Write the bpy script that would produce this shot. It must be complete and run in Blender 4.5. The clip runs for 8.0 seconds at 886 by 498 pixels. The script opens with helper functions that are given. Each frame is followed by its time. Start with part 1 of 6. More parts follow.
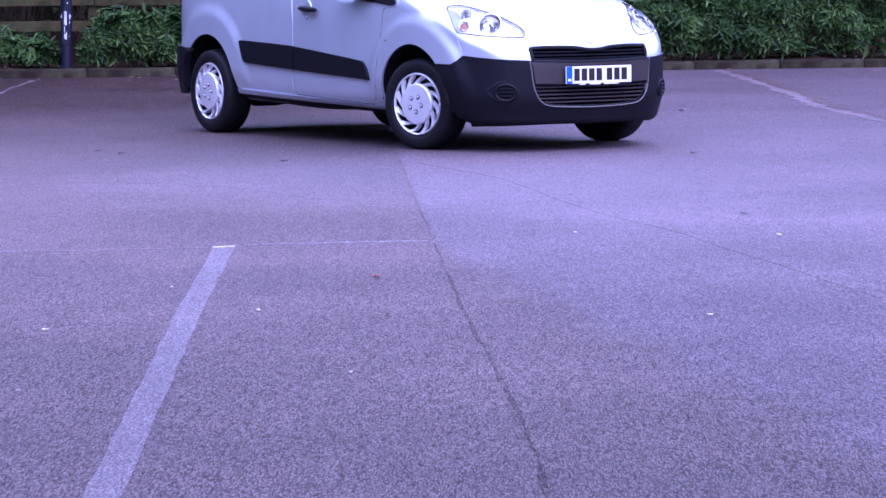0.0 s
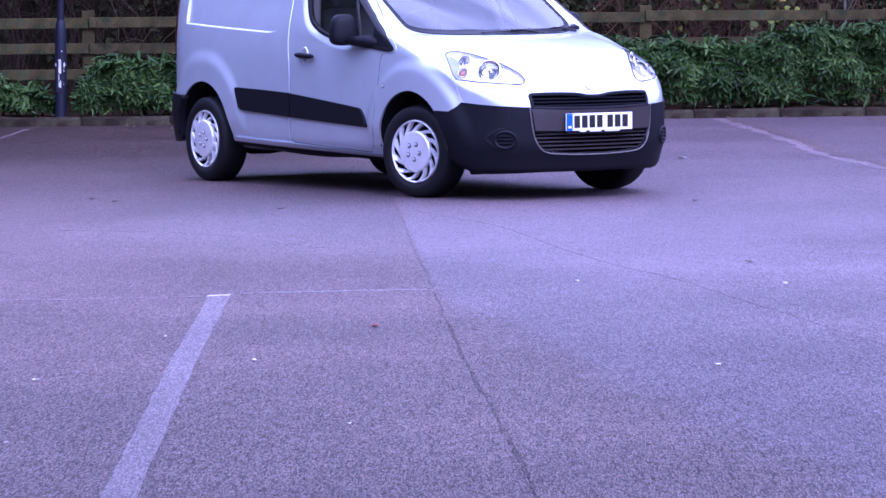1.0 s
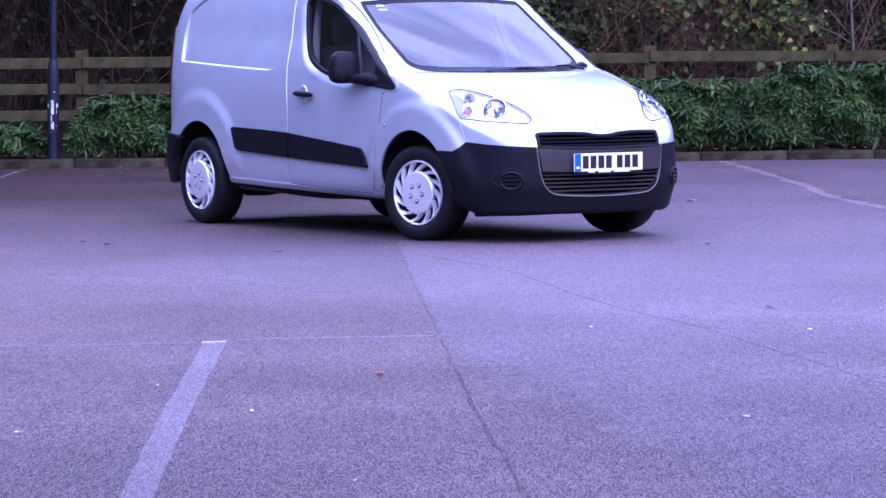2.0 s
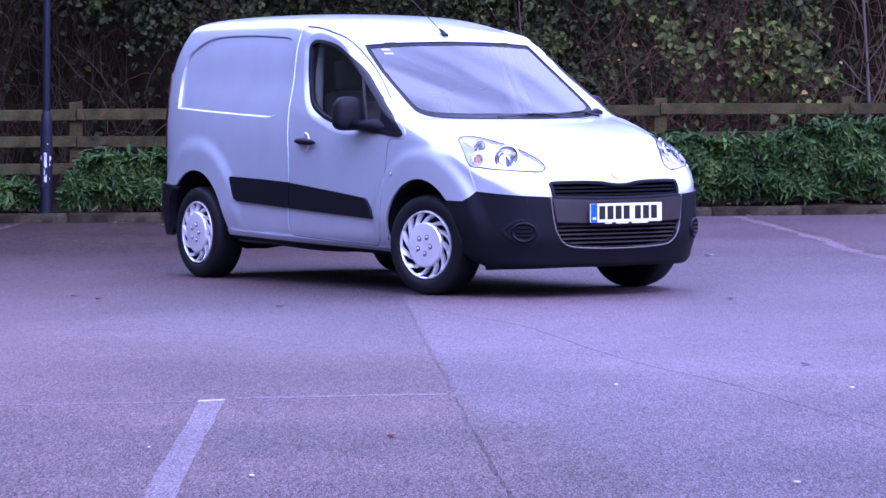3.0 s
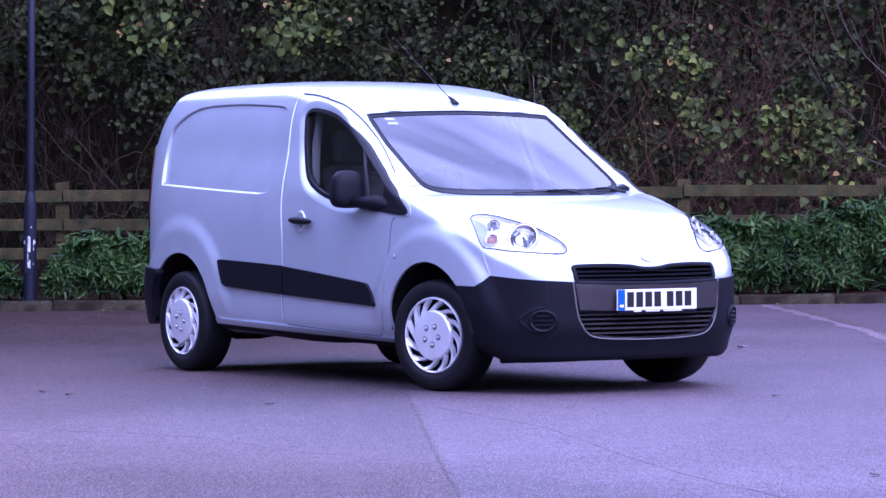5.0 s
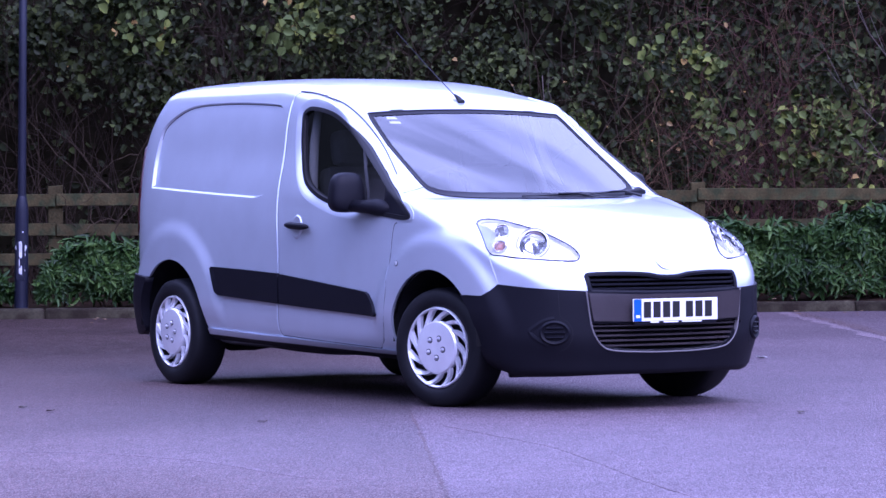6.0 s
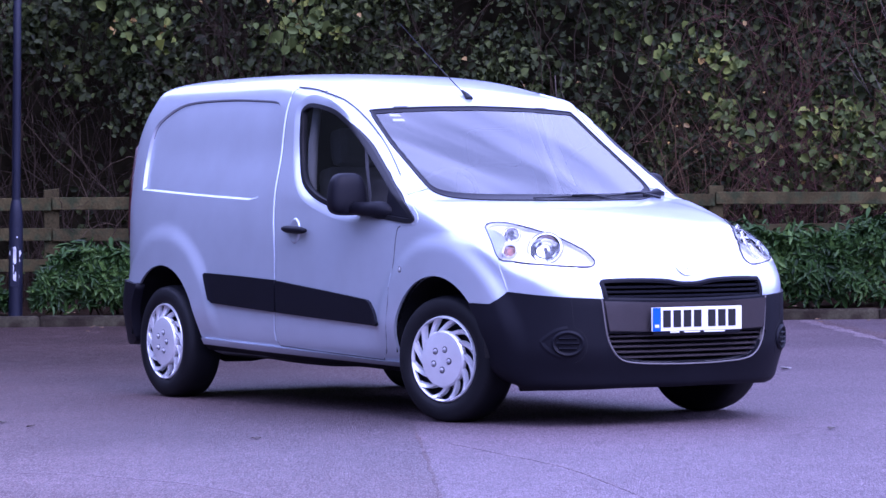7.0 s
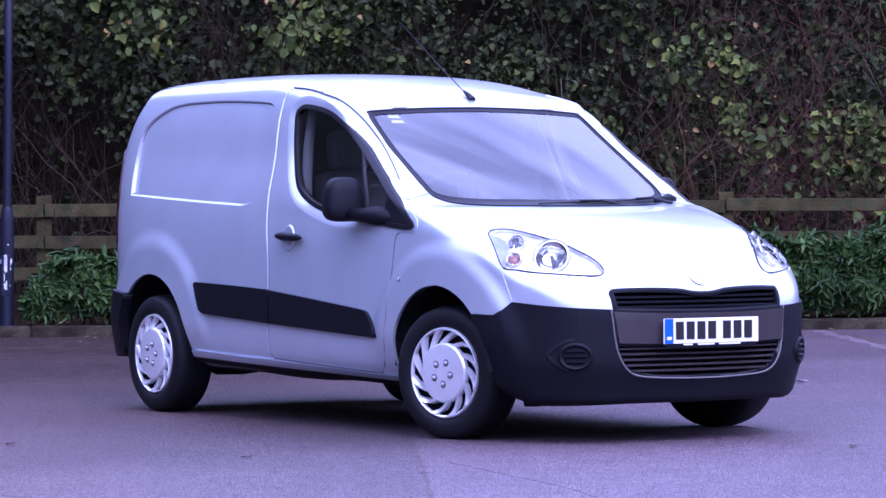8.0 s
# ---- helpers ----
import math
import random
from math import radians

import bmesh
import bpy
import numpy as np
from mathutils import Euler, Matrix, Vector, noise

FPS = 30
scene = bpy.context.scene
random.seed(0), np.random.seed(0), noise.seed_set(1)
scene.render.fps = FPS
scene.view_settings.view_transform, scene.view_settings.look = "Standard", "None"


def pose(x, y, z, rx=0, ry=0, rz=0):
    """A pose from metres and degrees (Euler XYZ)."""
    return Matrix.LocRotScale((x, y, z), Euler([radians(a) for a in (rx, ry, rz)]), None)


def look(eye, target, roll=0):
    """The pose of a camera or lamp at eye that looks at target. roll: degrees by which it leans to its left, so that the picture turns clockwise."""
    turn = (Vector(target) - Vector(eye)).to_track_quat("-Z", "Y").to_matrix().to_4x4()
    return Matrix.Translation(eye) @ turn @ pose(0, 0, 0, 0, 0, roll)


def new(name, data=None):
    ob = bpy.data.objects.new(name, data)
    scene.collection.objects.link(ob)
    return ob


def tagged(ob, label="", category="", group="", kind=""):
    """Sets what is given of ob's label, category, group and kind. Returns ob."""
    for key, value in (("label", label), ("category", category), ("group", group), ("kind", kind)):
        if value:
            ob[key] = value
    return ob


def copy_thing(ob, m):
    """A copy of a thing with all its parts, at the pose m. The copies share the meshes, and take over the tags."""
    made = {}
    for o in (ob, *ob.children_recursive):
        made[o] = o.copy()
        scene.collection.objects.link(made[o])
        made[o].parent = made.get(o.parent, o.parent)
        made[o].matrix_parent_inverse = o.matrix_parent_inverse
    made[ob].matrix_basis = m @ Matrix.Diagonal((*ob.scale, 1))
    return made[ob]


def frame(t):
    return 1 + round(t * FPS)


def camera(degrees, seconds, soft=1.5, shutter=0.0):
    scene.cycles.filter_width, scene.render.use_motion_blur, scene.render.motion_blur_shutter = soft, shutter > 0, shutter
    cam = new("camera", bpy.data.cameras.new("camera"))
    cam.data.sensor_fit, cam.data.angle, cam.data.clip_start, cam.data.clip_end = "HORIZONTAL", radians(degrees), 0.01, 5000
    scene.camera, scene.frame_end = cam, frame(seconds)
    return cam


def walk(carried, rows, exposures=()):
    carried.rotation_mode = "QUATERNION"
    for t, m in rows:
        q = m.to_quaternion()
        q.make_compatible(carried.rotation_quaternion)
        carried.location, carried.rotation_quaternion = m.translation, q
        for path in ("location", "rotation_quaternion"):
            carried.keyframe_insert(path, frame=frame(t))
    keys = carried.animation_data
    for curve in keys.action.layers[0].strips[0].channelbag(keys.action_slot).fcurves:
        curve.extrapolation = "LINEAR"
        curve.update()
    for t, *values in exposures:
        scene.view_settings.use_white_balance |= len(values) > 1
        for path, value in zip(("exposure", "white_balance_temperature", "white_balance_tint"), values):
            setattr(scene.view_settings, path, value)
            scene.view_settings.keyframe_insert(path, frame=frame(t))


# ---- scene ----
# ---- camera and its path ----
cam = camera(14.5, 8.0, soft=1.5)
PATH = [
    (0.0, 0.874, -4.585, 1.363, 1.704, -5.026, -0.500),
    (0.5, 0.868, -4.488, 1.349, 1.675, -4.593, -0.530),
    (1.0, 0.847, -4.269, 1.325, 1.627, -4.187, -0.512),
    (1.5, 0.817, -3.903, 1.301, 1.592, -3.831, -0.489),
    (1.7, 0.803, -3.764, 1.287, 1.578, -3.689, -0.473),
    (2.8, 0.697, -2.656, 1.184, 1.500, -2.623, -0.397),
    (3.0, 0.682, -2.457, 1.162, 1.511, -2.425, -0.385),
    (3.5, 0.668, -1.936, 1.123, 1.579, -1.913, -0.330),
    (4.0, 0.649, -1.409, 1.096, 1.610, -1.439, -0.310),
    (4.5, 0.634, -0.872, 1.081, 1.632, -1.047, -0.315),
    (4.7, 0.629, -0.657, 1.078, 1.637, -0.976, -0.318),
    (5.8, 0.608, 0.547, 1.076, 1.745, -0.913, -0.335),
    (6.0, 0.605, 0.770, 1.074, 1.778, -0.881, -0.338),
    (6.5, 0.604, 1.295, 1.062, 1.876, -0.831, -0.338),
    (7.0, 0.603, 1.844, 1.052, 1.987, -0.777, -0.338),
    (7.5, 0.604, 2.306, 1.049, 2.055, -0.689, -0.340),
    (8.0, 0.592, 2.660, 1.041, 2.066, -0.645, -0.344),
]
# the picture has a strong violet-blue cast all through
BALANCE = (4750, 54)
walk(cam, [(t, pose(x, y, z, 90 + pitch, 0, yaw) @ pose(0, 0, 0, 0, 0, roll)) for t, x, y, z, yaw, pitch, roll in PATH],
     exposures=[(t, e, *BALANCE) for t, e in ((0.0, 0.87), (1.5, 0.88), (3.0, 0.86), (4.5, 0.82), (6.0, 0.77), (8.0, 0.77))])

# ---- light: bright overcast sky, the brighter part behind the camera ----
SUN_HIGH, SUN_TURN, CLOUD = 48.0, 150.0, 2.25
world = bpy.data.worlds.new("overcast_sky")
scene.world = world
world.use_nodes = True
nt = world.node_tree
sky = nt.nodes.new("ShaderNodeTexSky")
sky.sky_type = "NISHITA"
sky.sun_disc = False
sky.sun_elevation, sky.sun_rotation = radians(SUN_HIGH), radians(SUN_TURN)
sky.air_density, sky.dust_density, sky.ozone_density = 1.0, 6.0, 1.0
nt.links.new(sky.outputs[0], nt.nodes["Background"].inputs[0])
nt.nodes["Background"].inputs[1].default_value = 0.15
# a streaky layer of cloud over the whole sky, brighter overhead as overcast skies are
where = nt.nodes.new("ShaderNodeTexCoord")
stretch = nt.nodes.new("ShaderNodeMapping")
stretch.inputs["Scale"].default_value = (0.8, 2.0, 1.6)
stretch.inputs["Rotation"].default_value = (0.9, 0.3, 0.6)
streaks = nt.nodes.new("ShaderNodeTexNoise")
streaks.inputs["Scale"].default_value, streaks.inputs["Detail"].default_value = 2.4, 3.5
nt.links.new(where.outputs["Generated"], stretch.inputs[0])
nt.links.new(stretch.outputs[0], streaks.inputs["Vector"])
cover = nt.nodes.new("ShaderNodeMapRange")
for key, val in (("From Min", 0.38), ("From Max", 0.60), ("To Min", 0.47), ("To Max", 1.2)):
    cover.inputs[key].default_value = val
nt.links.new(streaks.outputs["Fac"], cover.inputs["Value"])
part_z = nt.nodes.new("ShaderNodeSeparateXYZ")
nt.links.new(where.outputs["Generated"], part_z.inputs[0])
height = nt.nodes.new("ShaderNodeMapRange")
for key, val in (("From Min", 0.0), ("From Max", 1.0), ("To Min", 0.62 * CLOUD), ("To Max", CLOUD)):
    height.inputs[key].default_value = val
nt.links.new(part_z.outputs["Z"], height.inputs["Value"])
clouds = nt.nodes.new("ShaderNodeBackground")
clouds.inputs[0].default_value = (0.84, 0.90, 1.0, 1)
nt.links.new(height.outputs[0], clouds.inputs[1])
layer = nt.nodes.new("ShaderNodeMixShader")
nt.links.new(cover.outputs[0], layer.inputs[0])
nt.links.new(nt.nodes["Background"].outputs[0], layer.inputs[1])
nt.links.new(clouds.outputs[0], layer.inputs[2])
nt.links.new(layer.outputs[0], nt.nodes["World Output"].inputs[0])
sun = new("sun", bpy.data.lights.new("sun", "SUN"))
sun.data.energy, sun.data.angle, sun.data.color = 0.9, radians(35), (1.0, 0.95, 0.88)
# the sun stands high behind the camera, to the right, veiled by cloud
up, turn = radians(SUN_HIGH), radians(SUN_TURN)
sun.matrix_world = look((20 * math.sin(turn) * math.cos(up), 20 * math.cos(turn) * math.cos(up), 20 * math.sin(up)), (0, 0, 0))


# ---- materials ----
def material(name, color, rough=0.6, metal=0.0, grain=0.0, scale=40.0, bump=0.0, stain=0.0, stain_scale=1.5, coat=0.0, island=0.0, piece=0.0,
             second=None, second_at=0.5, rough_vary=0.0, spec=0.5):
    """A surface with fine grain, broad stains, relief, and a shift from piece to piece."""
    m = bpy.data.materials.new(name)
    m.use_nodes = True
    n, l = m.node_tree.nodes, m.node_tree.links
    b = n["Principled BSDF"]
    b.inputs["Roughness"].default_value, b.inputs["Metallic"].default_value = rough, metal
    b.inputs["Coat Weight"].default_value, b.inputs["Coat Roughness"].default_value = coat, 0.04
    b.inputs["Specular IOR Level"].default_value = spec
    co = n.new("ShaderNodeTexCoord")

    def noise(s, detail=4.0):
        t = n.new("ShaderNodeTexNoise")
        t.inputs["Scale"].default_value, t.inputs["Detail"].default_value = s, detail
        l.new(co.outputs["Object"], t.inputs["Vector"])
        return t.outputs["Fac"]

    def mix(kind, fac, a, c):
        x = n.new("ShaderNodeMix")
        x.data_type, x.blend_type = "RGBA", kind
        for socket, v in ((x.inputs[0], fac), (x.inputs[6], a), (x.inputs[7], c)):
            if isinstance(v, bpy.types.NodeSocket):
                l.new(v, socket)
            elif isinstance(v, (int, float)):
                socket.default_value = v
            else:
                socket.default_value = (*v[:3], 1)
        return x.outputs[2]

    def spread(v, lo, hi, a=0.0, c=1.0):
        r = n.new("ShaderNodeMapRange")
        for k, val in zip(("From Min", "From Max", "To Min", "To Max"), (lo, hi, a, c)):
            r.inputs[k].default_value = val
        l.new(v, r.inputs["Value"])
        return r.outputs[0]

    out = color
    if second:
        out = mix("MIX", spread(noise(stain_scale * 2.3, 5), second_at - 0.08, second_at + 0.08), out, second)
    if island or piece:
        g = n.new("ShaderNodeNewGeometry" if island else "ShaderNodeObjectInfo")
        v = g.outputs["Random Per Island" if island else "Random"]
        k = island or piece
        out = mix("MULTIPLY", 1.0, out, mix("MIX", v, (1 - k, 1 - k, 1 - k), (1 + k, 1 + k, 1 + 0.6 * k)))
    if stain:
        out = mix("MULTIPLY", stain, out, mix("MIX", spread(noise(stain_scale, 6), 0.35, 0.65), (0.45, 0.43, 0.42), (1.15, 1.15, 1.15)))
    if grain:
        out = mix("MULTIPLY", grain, out, mix("MIX", spread(noise(scale, 3), 0.3, 0.7), (0.35, 0.35, 0.35), (1.5, 1.5, 1.5)))
    if isinstance(out, bpy.types.NodeSocket):
        l.new(out, b.inputs["Base Color"])
    else:
        b.inputs["Base Color"].default_value = (*color, 1)
    if rough_vary:
        l.new(spread(noise(stain_scale * 3, 5), 0.3, 0.7, max(0.02, rough - rough_vary), min(1, rough + rough_vary)), b.inputs["Roughness"])
    if bump:
        t = n.new("ShaderNodeBump")
        t.inputs["Strength"].default_value, t.inputs["Distance"].default_value = min(1.0, bump), 0.01 * max(1.0, bump)
        l.new(noise(scale, 3), t.inputs["Height"])
        l.new(t.outputs[0], b.inputs["Normal"])
    return m


def leaf_material(name, usual, dull, fresh, rough, gloss):
    """Leaves of one kind: most dull or usual, some fresh and bright, in patches as well as singly."""
    m = bpy.data.materials.new(name)
    m.use_nodes = True
    n, l = m.node_tree.nodes, m.node_tree.links
    b = n["Principled BSDF"]
    b.inputs["Roughness"].default_value, b.inputs["Specular IOR Level"].default_value = rough, gloss
    g, co, patch = n.new("ShaderNodeNewGeometry"), n.new("ShaderNodeTexCoord"), n.new("ShaderNodeTexNoise")
    patch.inputs["Scale"].default_value, patch.inputs["Detail"].default_value = 1.7, 3
    l.new(co.outputs["Object"], patch.inputs["Vector"])
    add = n.new("ShaderNodeMath")
    add.operation = "MULTIPLY_ADD"
    l.new(patch.outputs["Fac"], add.inputs[0])
    add.inputs[1].default_value = 1.5
    l.new(g.outputs["Random Per Island"], add.inputs[2])
    ramp_ = n.new("ShaderNodeValToRGB")
    stops = ramp_.color_ramp.elements
    stops[0].position, stops[0].color = 0.30, (*dull, 1)
    stops[1].position, stops[1].color = 0.90, (*fresh, 1)
    for at in (0.52, 0.68):
        stops.new(at).color = (*usual, 1)
    half_ = n.new("ShaderNodeMath")
    half_.operation = "MULTIPLY"
    half_.inputs[1].default_value = 0.5
    l.new(add.outputs[0], half_.inputs[0])
    l.new(half_.outputs[0], ramp_.inputs[0])
    l.new(ramp_.outputs[0], b.inputs["Base Color"])
    return m


def clear_glass(name, tint, rough=0.0, ior=2.1):
    """A pane; the index stands for the reflection of both its faces."""
    m = bpy.data.materials.new(name)
    m.use_nodes = True
    n, l = m.node_tree.nodes, m.node_tree.links
    n.remove(n["Principled BSDF"])
    fres = n.new("ShaderNodeFresnel")
    fres.inputs[0].default_value = ior
    through_ = n.new("ShaderNodeBsdfTransparent")
    through_.inputs[0].default_value = (*tint, 1)
    gloss = n.new("ShaderNodeBsdfGlossy")
    gloss.inputs["Roughness"].default_value = rough
    mixer = n.new("ShaderNodeMixShader")
    l.new(fres.outputs[0], mixer.inputs[0])
    l.new(through_.outputs[0], mixer.inputs[1])
    l.new(gloss.outputs[0], mixer.inputs[2])
    l.new(mixer.outputs[0], n["Material Output"].inputs[0])
    return m


SILVER = material("silver_paint", (0.535, 0.586, 0.660), rough=0.33, metal=0.50, coat=0.7, grain=0.05, scale=900, stain=0.10, stain_scale=4)
PLASTIC = material("black_bumper_plastic", (0.0065, 0.0065, 0.010), rough=0.5, spec=0.13, grain=0.2, scale=300, bump=0.08, stain=0.2, stain_scale=5)
SATIN = material("satin_bumper_bar", (0.036, 0.030, 0.031), rough=0.24, grain=0.15, scale=300, stain=0.2, stain_scale=6)
TRIM = material("dark_cabin_trim", (0.018, 0.018, 0.021), rough=0.7, grain=0.2, scale=120)
GASKET = material("black_rubber_seal", (0.009, 0.009, 0.011), rough=0.4, spec=0.2)
GAP = material("panel_gap_grey", (0.10, 0.105, 0.12), rough=0.6)
RUBBER = material("tyre_rubber", (0.007, 0.007, 0.009), rough=0.6, spec=0.2, grain=0.3, scale=160, stain=0.3, stain_scale=8)
COVER = material("silver_wheel_cover", (0.76, 0.77, 0.80), rough=0.24, metal=0.45, coat=0.4, stain=0.12, stain_scale=12)
CHROME = material("bright_chrome", (0.86, 0.86, 0.88), rough=0.08, metal=1.0)
STEEL_DARK = material("dark_steel", (0.010, 0.010, 0.011), rough=0.7, spec=0.08, stain=0.5, stain_scale=10)
SEAM = material("shut_line_shadow_gap", (0.03, 0.03, 0.035), rough=0.8)
WHITE_PLATE = material("white_plate_face", (0.80, 0.80, 0.78), rough=0.25, stain=0.05)
BLUE_PLATE = material("blue_plate_band", (0.02, 0.10, 0.45), rough=0.3)
INK = material("black_plate_ink", (0.012, 0.012, 0.012), rough=0.4)
GREY_EDGE = material("dull_silver_edge", (0.13, 0.122, 0.120), rough=0.5)
AMBER = material("amber_lens", (0.42, 0.14, 0.07), rough=0.2, coat=0.4)
RED_LENS = material("red_lens", (0.035, 0.002, 0.003), rough=0.2, coat=0.2)
SEAT_CLOTH = material("grey_seat_cloth", (0.15, 0.15, 0.16), rough=0.9, grain=0.3, scale=200)
SCREEN = clear_glass("windscreen_glass", (0.72, 0.76, 0.78), ior=2.5)
PANE = clear_glass("side_glass", (0.55, 0.58, 0.60))
LENS = clear_glass("headlamp_lens", (0.96, 0.97, 0.98), ior=1.7)
REFLECTOR = material("bright_lamp_reflector", (0.86, 0.86, 0.88), rough=0.25, coat=0.5)
REFLECTOR_EDGE = material("pale_lamp_moulding", (0.34, 0.34, 0.37), rough=0.35, metal=0.3)
FRIT = material("black_glass_border", (0.010, 0.010, 0.014), rough=0.5, spec=0.12)
PALE_TRIM = material("pale_grey_trim", (0.52, 0.52, 0.54), rough=0.7, grain=0.1, scale=150)
CONCRETE = material("kerb_concrete", (0.027, 0.021, 0.014), rough=0.9, spec=0.08, grain=0.45, scale=70, bump=0.4, stain=0.7, stain_scale=3.5, piece=0.06,
                    second=(0.048, 0.043, 0.026), second_at=0.55)
SOIL = material("leaf_strewn_soil", (0.032, 0.020, 0.012), rough=0.95, spec=0.05, grain=0.6, scale=60, bump=0.8, stain=0.5, stain_scale=4)
FENCE_WOOD = material("weathered_fence_wood", (0.060, 0.049, 0.022), rough=0.9, spec=0.04, grain=0.4, scale=45, bump=0.4, stain=0.7, stain_scale=5, piece=0.15,
                      second=(0.040, 0.046, 0.022), second_at=0.55)
POLE_PAINT = material("dark_navy_pole_paint", (0.010, 0.011, 0.022), rough=0.45, spec=0.25, grain=0.25, scale=60, stain=0.3, stain_scale=6)
PAPER = material("torn_sticker_paper", (0.55, 0.56, 0.60), rough=0.7, stain=0.5, stain_scale=20)
BARK = material("grey_brown_bark", (0.030, 0.021, 0.015), rough=0.9, spec=0.08, grain=0.5, scale=50, bump=0.4, island=0.4)
TWIG = material("red_brown_twigs", (0.050, 0.036, 0.025), rough=0.85, spec=0.08, island=0.4)
RED_TWIG = material("dull_red_twigs", (0.074, 0.036, 0.032), rough=0.85, spec=0.05, island=0.5)
BRAMBLE_TWIG = material("pale_brown_bramble_twigs", (0.092, 0.056, 0.036), rough=0.85, spec=0.05, island=0.5)
PALE_BARK = material("pale_sapling_bark", (0.105, 0.086, 0.070), rough=0.8, spec=0.08, grain=0.3, scale=40, stain=0.4, stain_scale=6)
LAUREL = leaf_material("glossy_laurel_leaf", (0.023, 0.052, 0.010), (0.008, 0.018, 0.005), (0.062, 0.112, 0.022), 0.42, 0.14)
IVY = leaf_material("dark_ivy_leaf", (0.026, 0.033, 0.011), (0.013, 0.015, 0.007), (0.064, 0.080, 0.020), 0.5, 0.10)
BRAMBLE = leaf_material("yellow_green_leaf", (0.066, 0.088, 0.022), (0.030, 0.042, 0.014), (0.165, 0.185, 0.032), 0.55, 0.1)
AUTUMN = material("yellow_autumn_leaf", (0.24, 0.15, 0.035), rough=0.6, island=0.4)
LITTER = material("dead_leaf", (0.16, 0.10, 0.055), rough=0.8, island=0.5)
RED_LEAF = material("red_brown_leaf", (0.16, 0.045, 0.035), rough=0.7, island=0.3)
DARK_LITTER = material("dark_wet_leaf", (0.050, 0.036, 0.030), rough=0.7, island=0.4)
LINE_END = material("thick_white_paint", (0.33, 0.29, 0.30), rough=0.6, grain=0.4, scale=50, stain=0.5, stain_scale=12)
SPECK = material("white_litter_scrap", (0.42, 0.41, 0.40), rough=0.6)


def asphalt_material(name, stone, binder, rough, stain, strip=None):
    """Coarse worn tarmac: single chippings of differing tone in a dark binder, with broad worn and stained areas.
    strip: the colours of a second laying, right of a long joint, that wears out towards the near end."""
    m = bpy.data.materials.new(name)
    m.use_nodes = True
    n, l = m.node_tree.nodes, m.node_tree.links
    b = n["Principled BSDF"]
    co = n.new("ShaderNodeTexCoord")
    cells, clods = n.new("ShaderNodeTexVoronoi"), n.new("ShaderNodeTexVoronoi")
    cells.inputs["Scale"].default_value, clods.inputs["Scale"].default_value = 205, 72
    big, mid = n.new("ShaderNodeTexNoise"), n.new("ShaderNodeTexNoise")
    big.inputs["Scale"].default_value, big.inputs["Detail"].default_value = 0.45, 6
    mid.inputs["Scale"].default_value, mid.inputs["Detail"].default_value = 6, 6
    # chippings rolled in, longer the way the paver went
    rolled = n.new("ShaderNodeMapping")
    rolled.inputs["Scale"].default_value = (1.0, 0.16, 1.0)
    l.new(co.outputs["Object"], rolled.inputs["Vector"])
    for t in (cells, clods):
        l.new(rolled.outputs[0], t.inputs["Vector"])
    for t in (big, mid):
        l.new(co.outputs["Object"], t.inputs["Vector"])
    tone, tone2 = n.new("ShaderNodeSeparateColor"), n.new("ShaderNodeSeparateColor")
    l.new(cells.outputs["Color"], tone.inputs[0])
    l.new(clods.outputs["Color"], tone2.inputs[0])

    def remap(v, a, c, d, e):
        r = n.new("ShaderNodeMapRange")
        for k, val in zip(("From Min", "From Max", "To Min", "To Max"), (a, c, d, e)):
            r.inputs[k].default_value = val
        l.new(v, r.inputs["Value"])
        return r.outputs[0]

    def calc(kind, a, c):
        x = n.new("ShaderNodeMath")
        x.operation = kind
        for socket, v in ((x.inputs[0], a), (x.inputs[1], c)):
            if isinstance(v, (int, float)):
                socket.default_value = v
            else:
                l.new(v, socket)
        return x.outputs[0]

    def mixed(fac, a, c):
        x = n.new("ShaderNodeMix")
        x.data_type, x.blend_type, x.clamp_factor = "RGBA", "MIX", False
        l.new(fac, x.inputs[0])
        for socket, v in ((x.inputs[6], a), (x.inputs[7], c)):
            if isinstance(v, tuple):
                socket.default_value = (*v, 1)
            else:
                l.new(v, socket)
        return x.outputs[2]

    chip = remap(tone.outputs[0], 0.10, 0.55, 0.10, 1.22)
    clod = remap(tone2.outputs[0], 0.0, 1.0, 0.75, 1.25)
    gap = remap(cells.outputs["Distance"], 0.25, 0.75, 1.0, 0.2)
    broad = calc("MULTIPLY", remap(big.outputs["Fac"], 0.32, 0.68, 1 - stain, 1 + stain), remap(mid.outputs["Fac"], 0.3, 0.7, 0.85, 1.15))
    grit = calc("MULTIPLY", calc("MULTIPLY", chip, gap), clod)
    xyz = n.new("ShaderNodeSeparateXYZ")
    l.new(co.outputs["Object"], xyz.inputs[0])
    # painted into the colour: darker near by, where a steeper view shows hollows
    near_y = calc("ADD", xyz.outputs["Y"], remap(big.outputs["Fac"], 0.3, 0.7, -1.5, 1.5))
    # grain contrast fades with distance
    grit = calc("ADD", calc("MULTIPLY", calc("SUBTRACT", grit, 0.58), remap(near_y, 5.0, 14.0, 1.0, 0.52)), 0.58)
    level = calc("MULTIPLY", calc("MULTIPLY", grit, broad), remap(near_y, 3.0, 14.0, 0.38, 1.0))
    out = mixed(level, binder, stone)
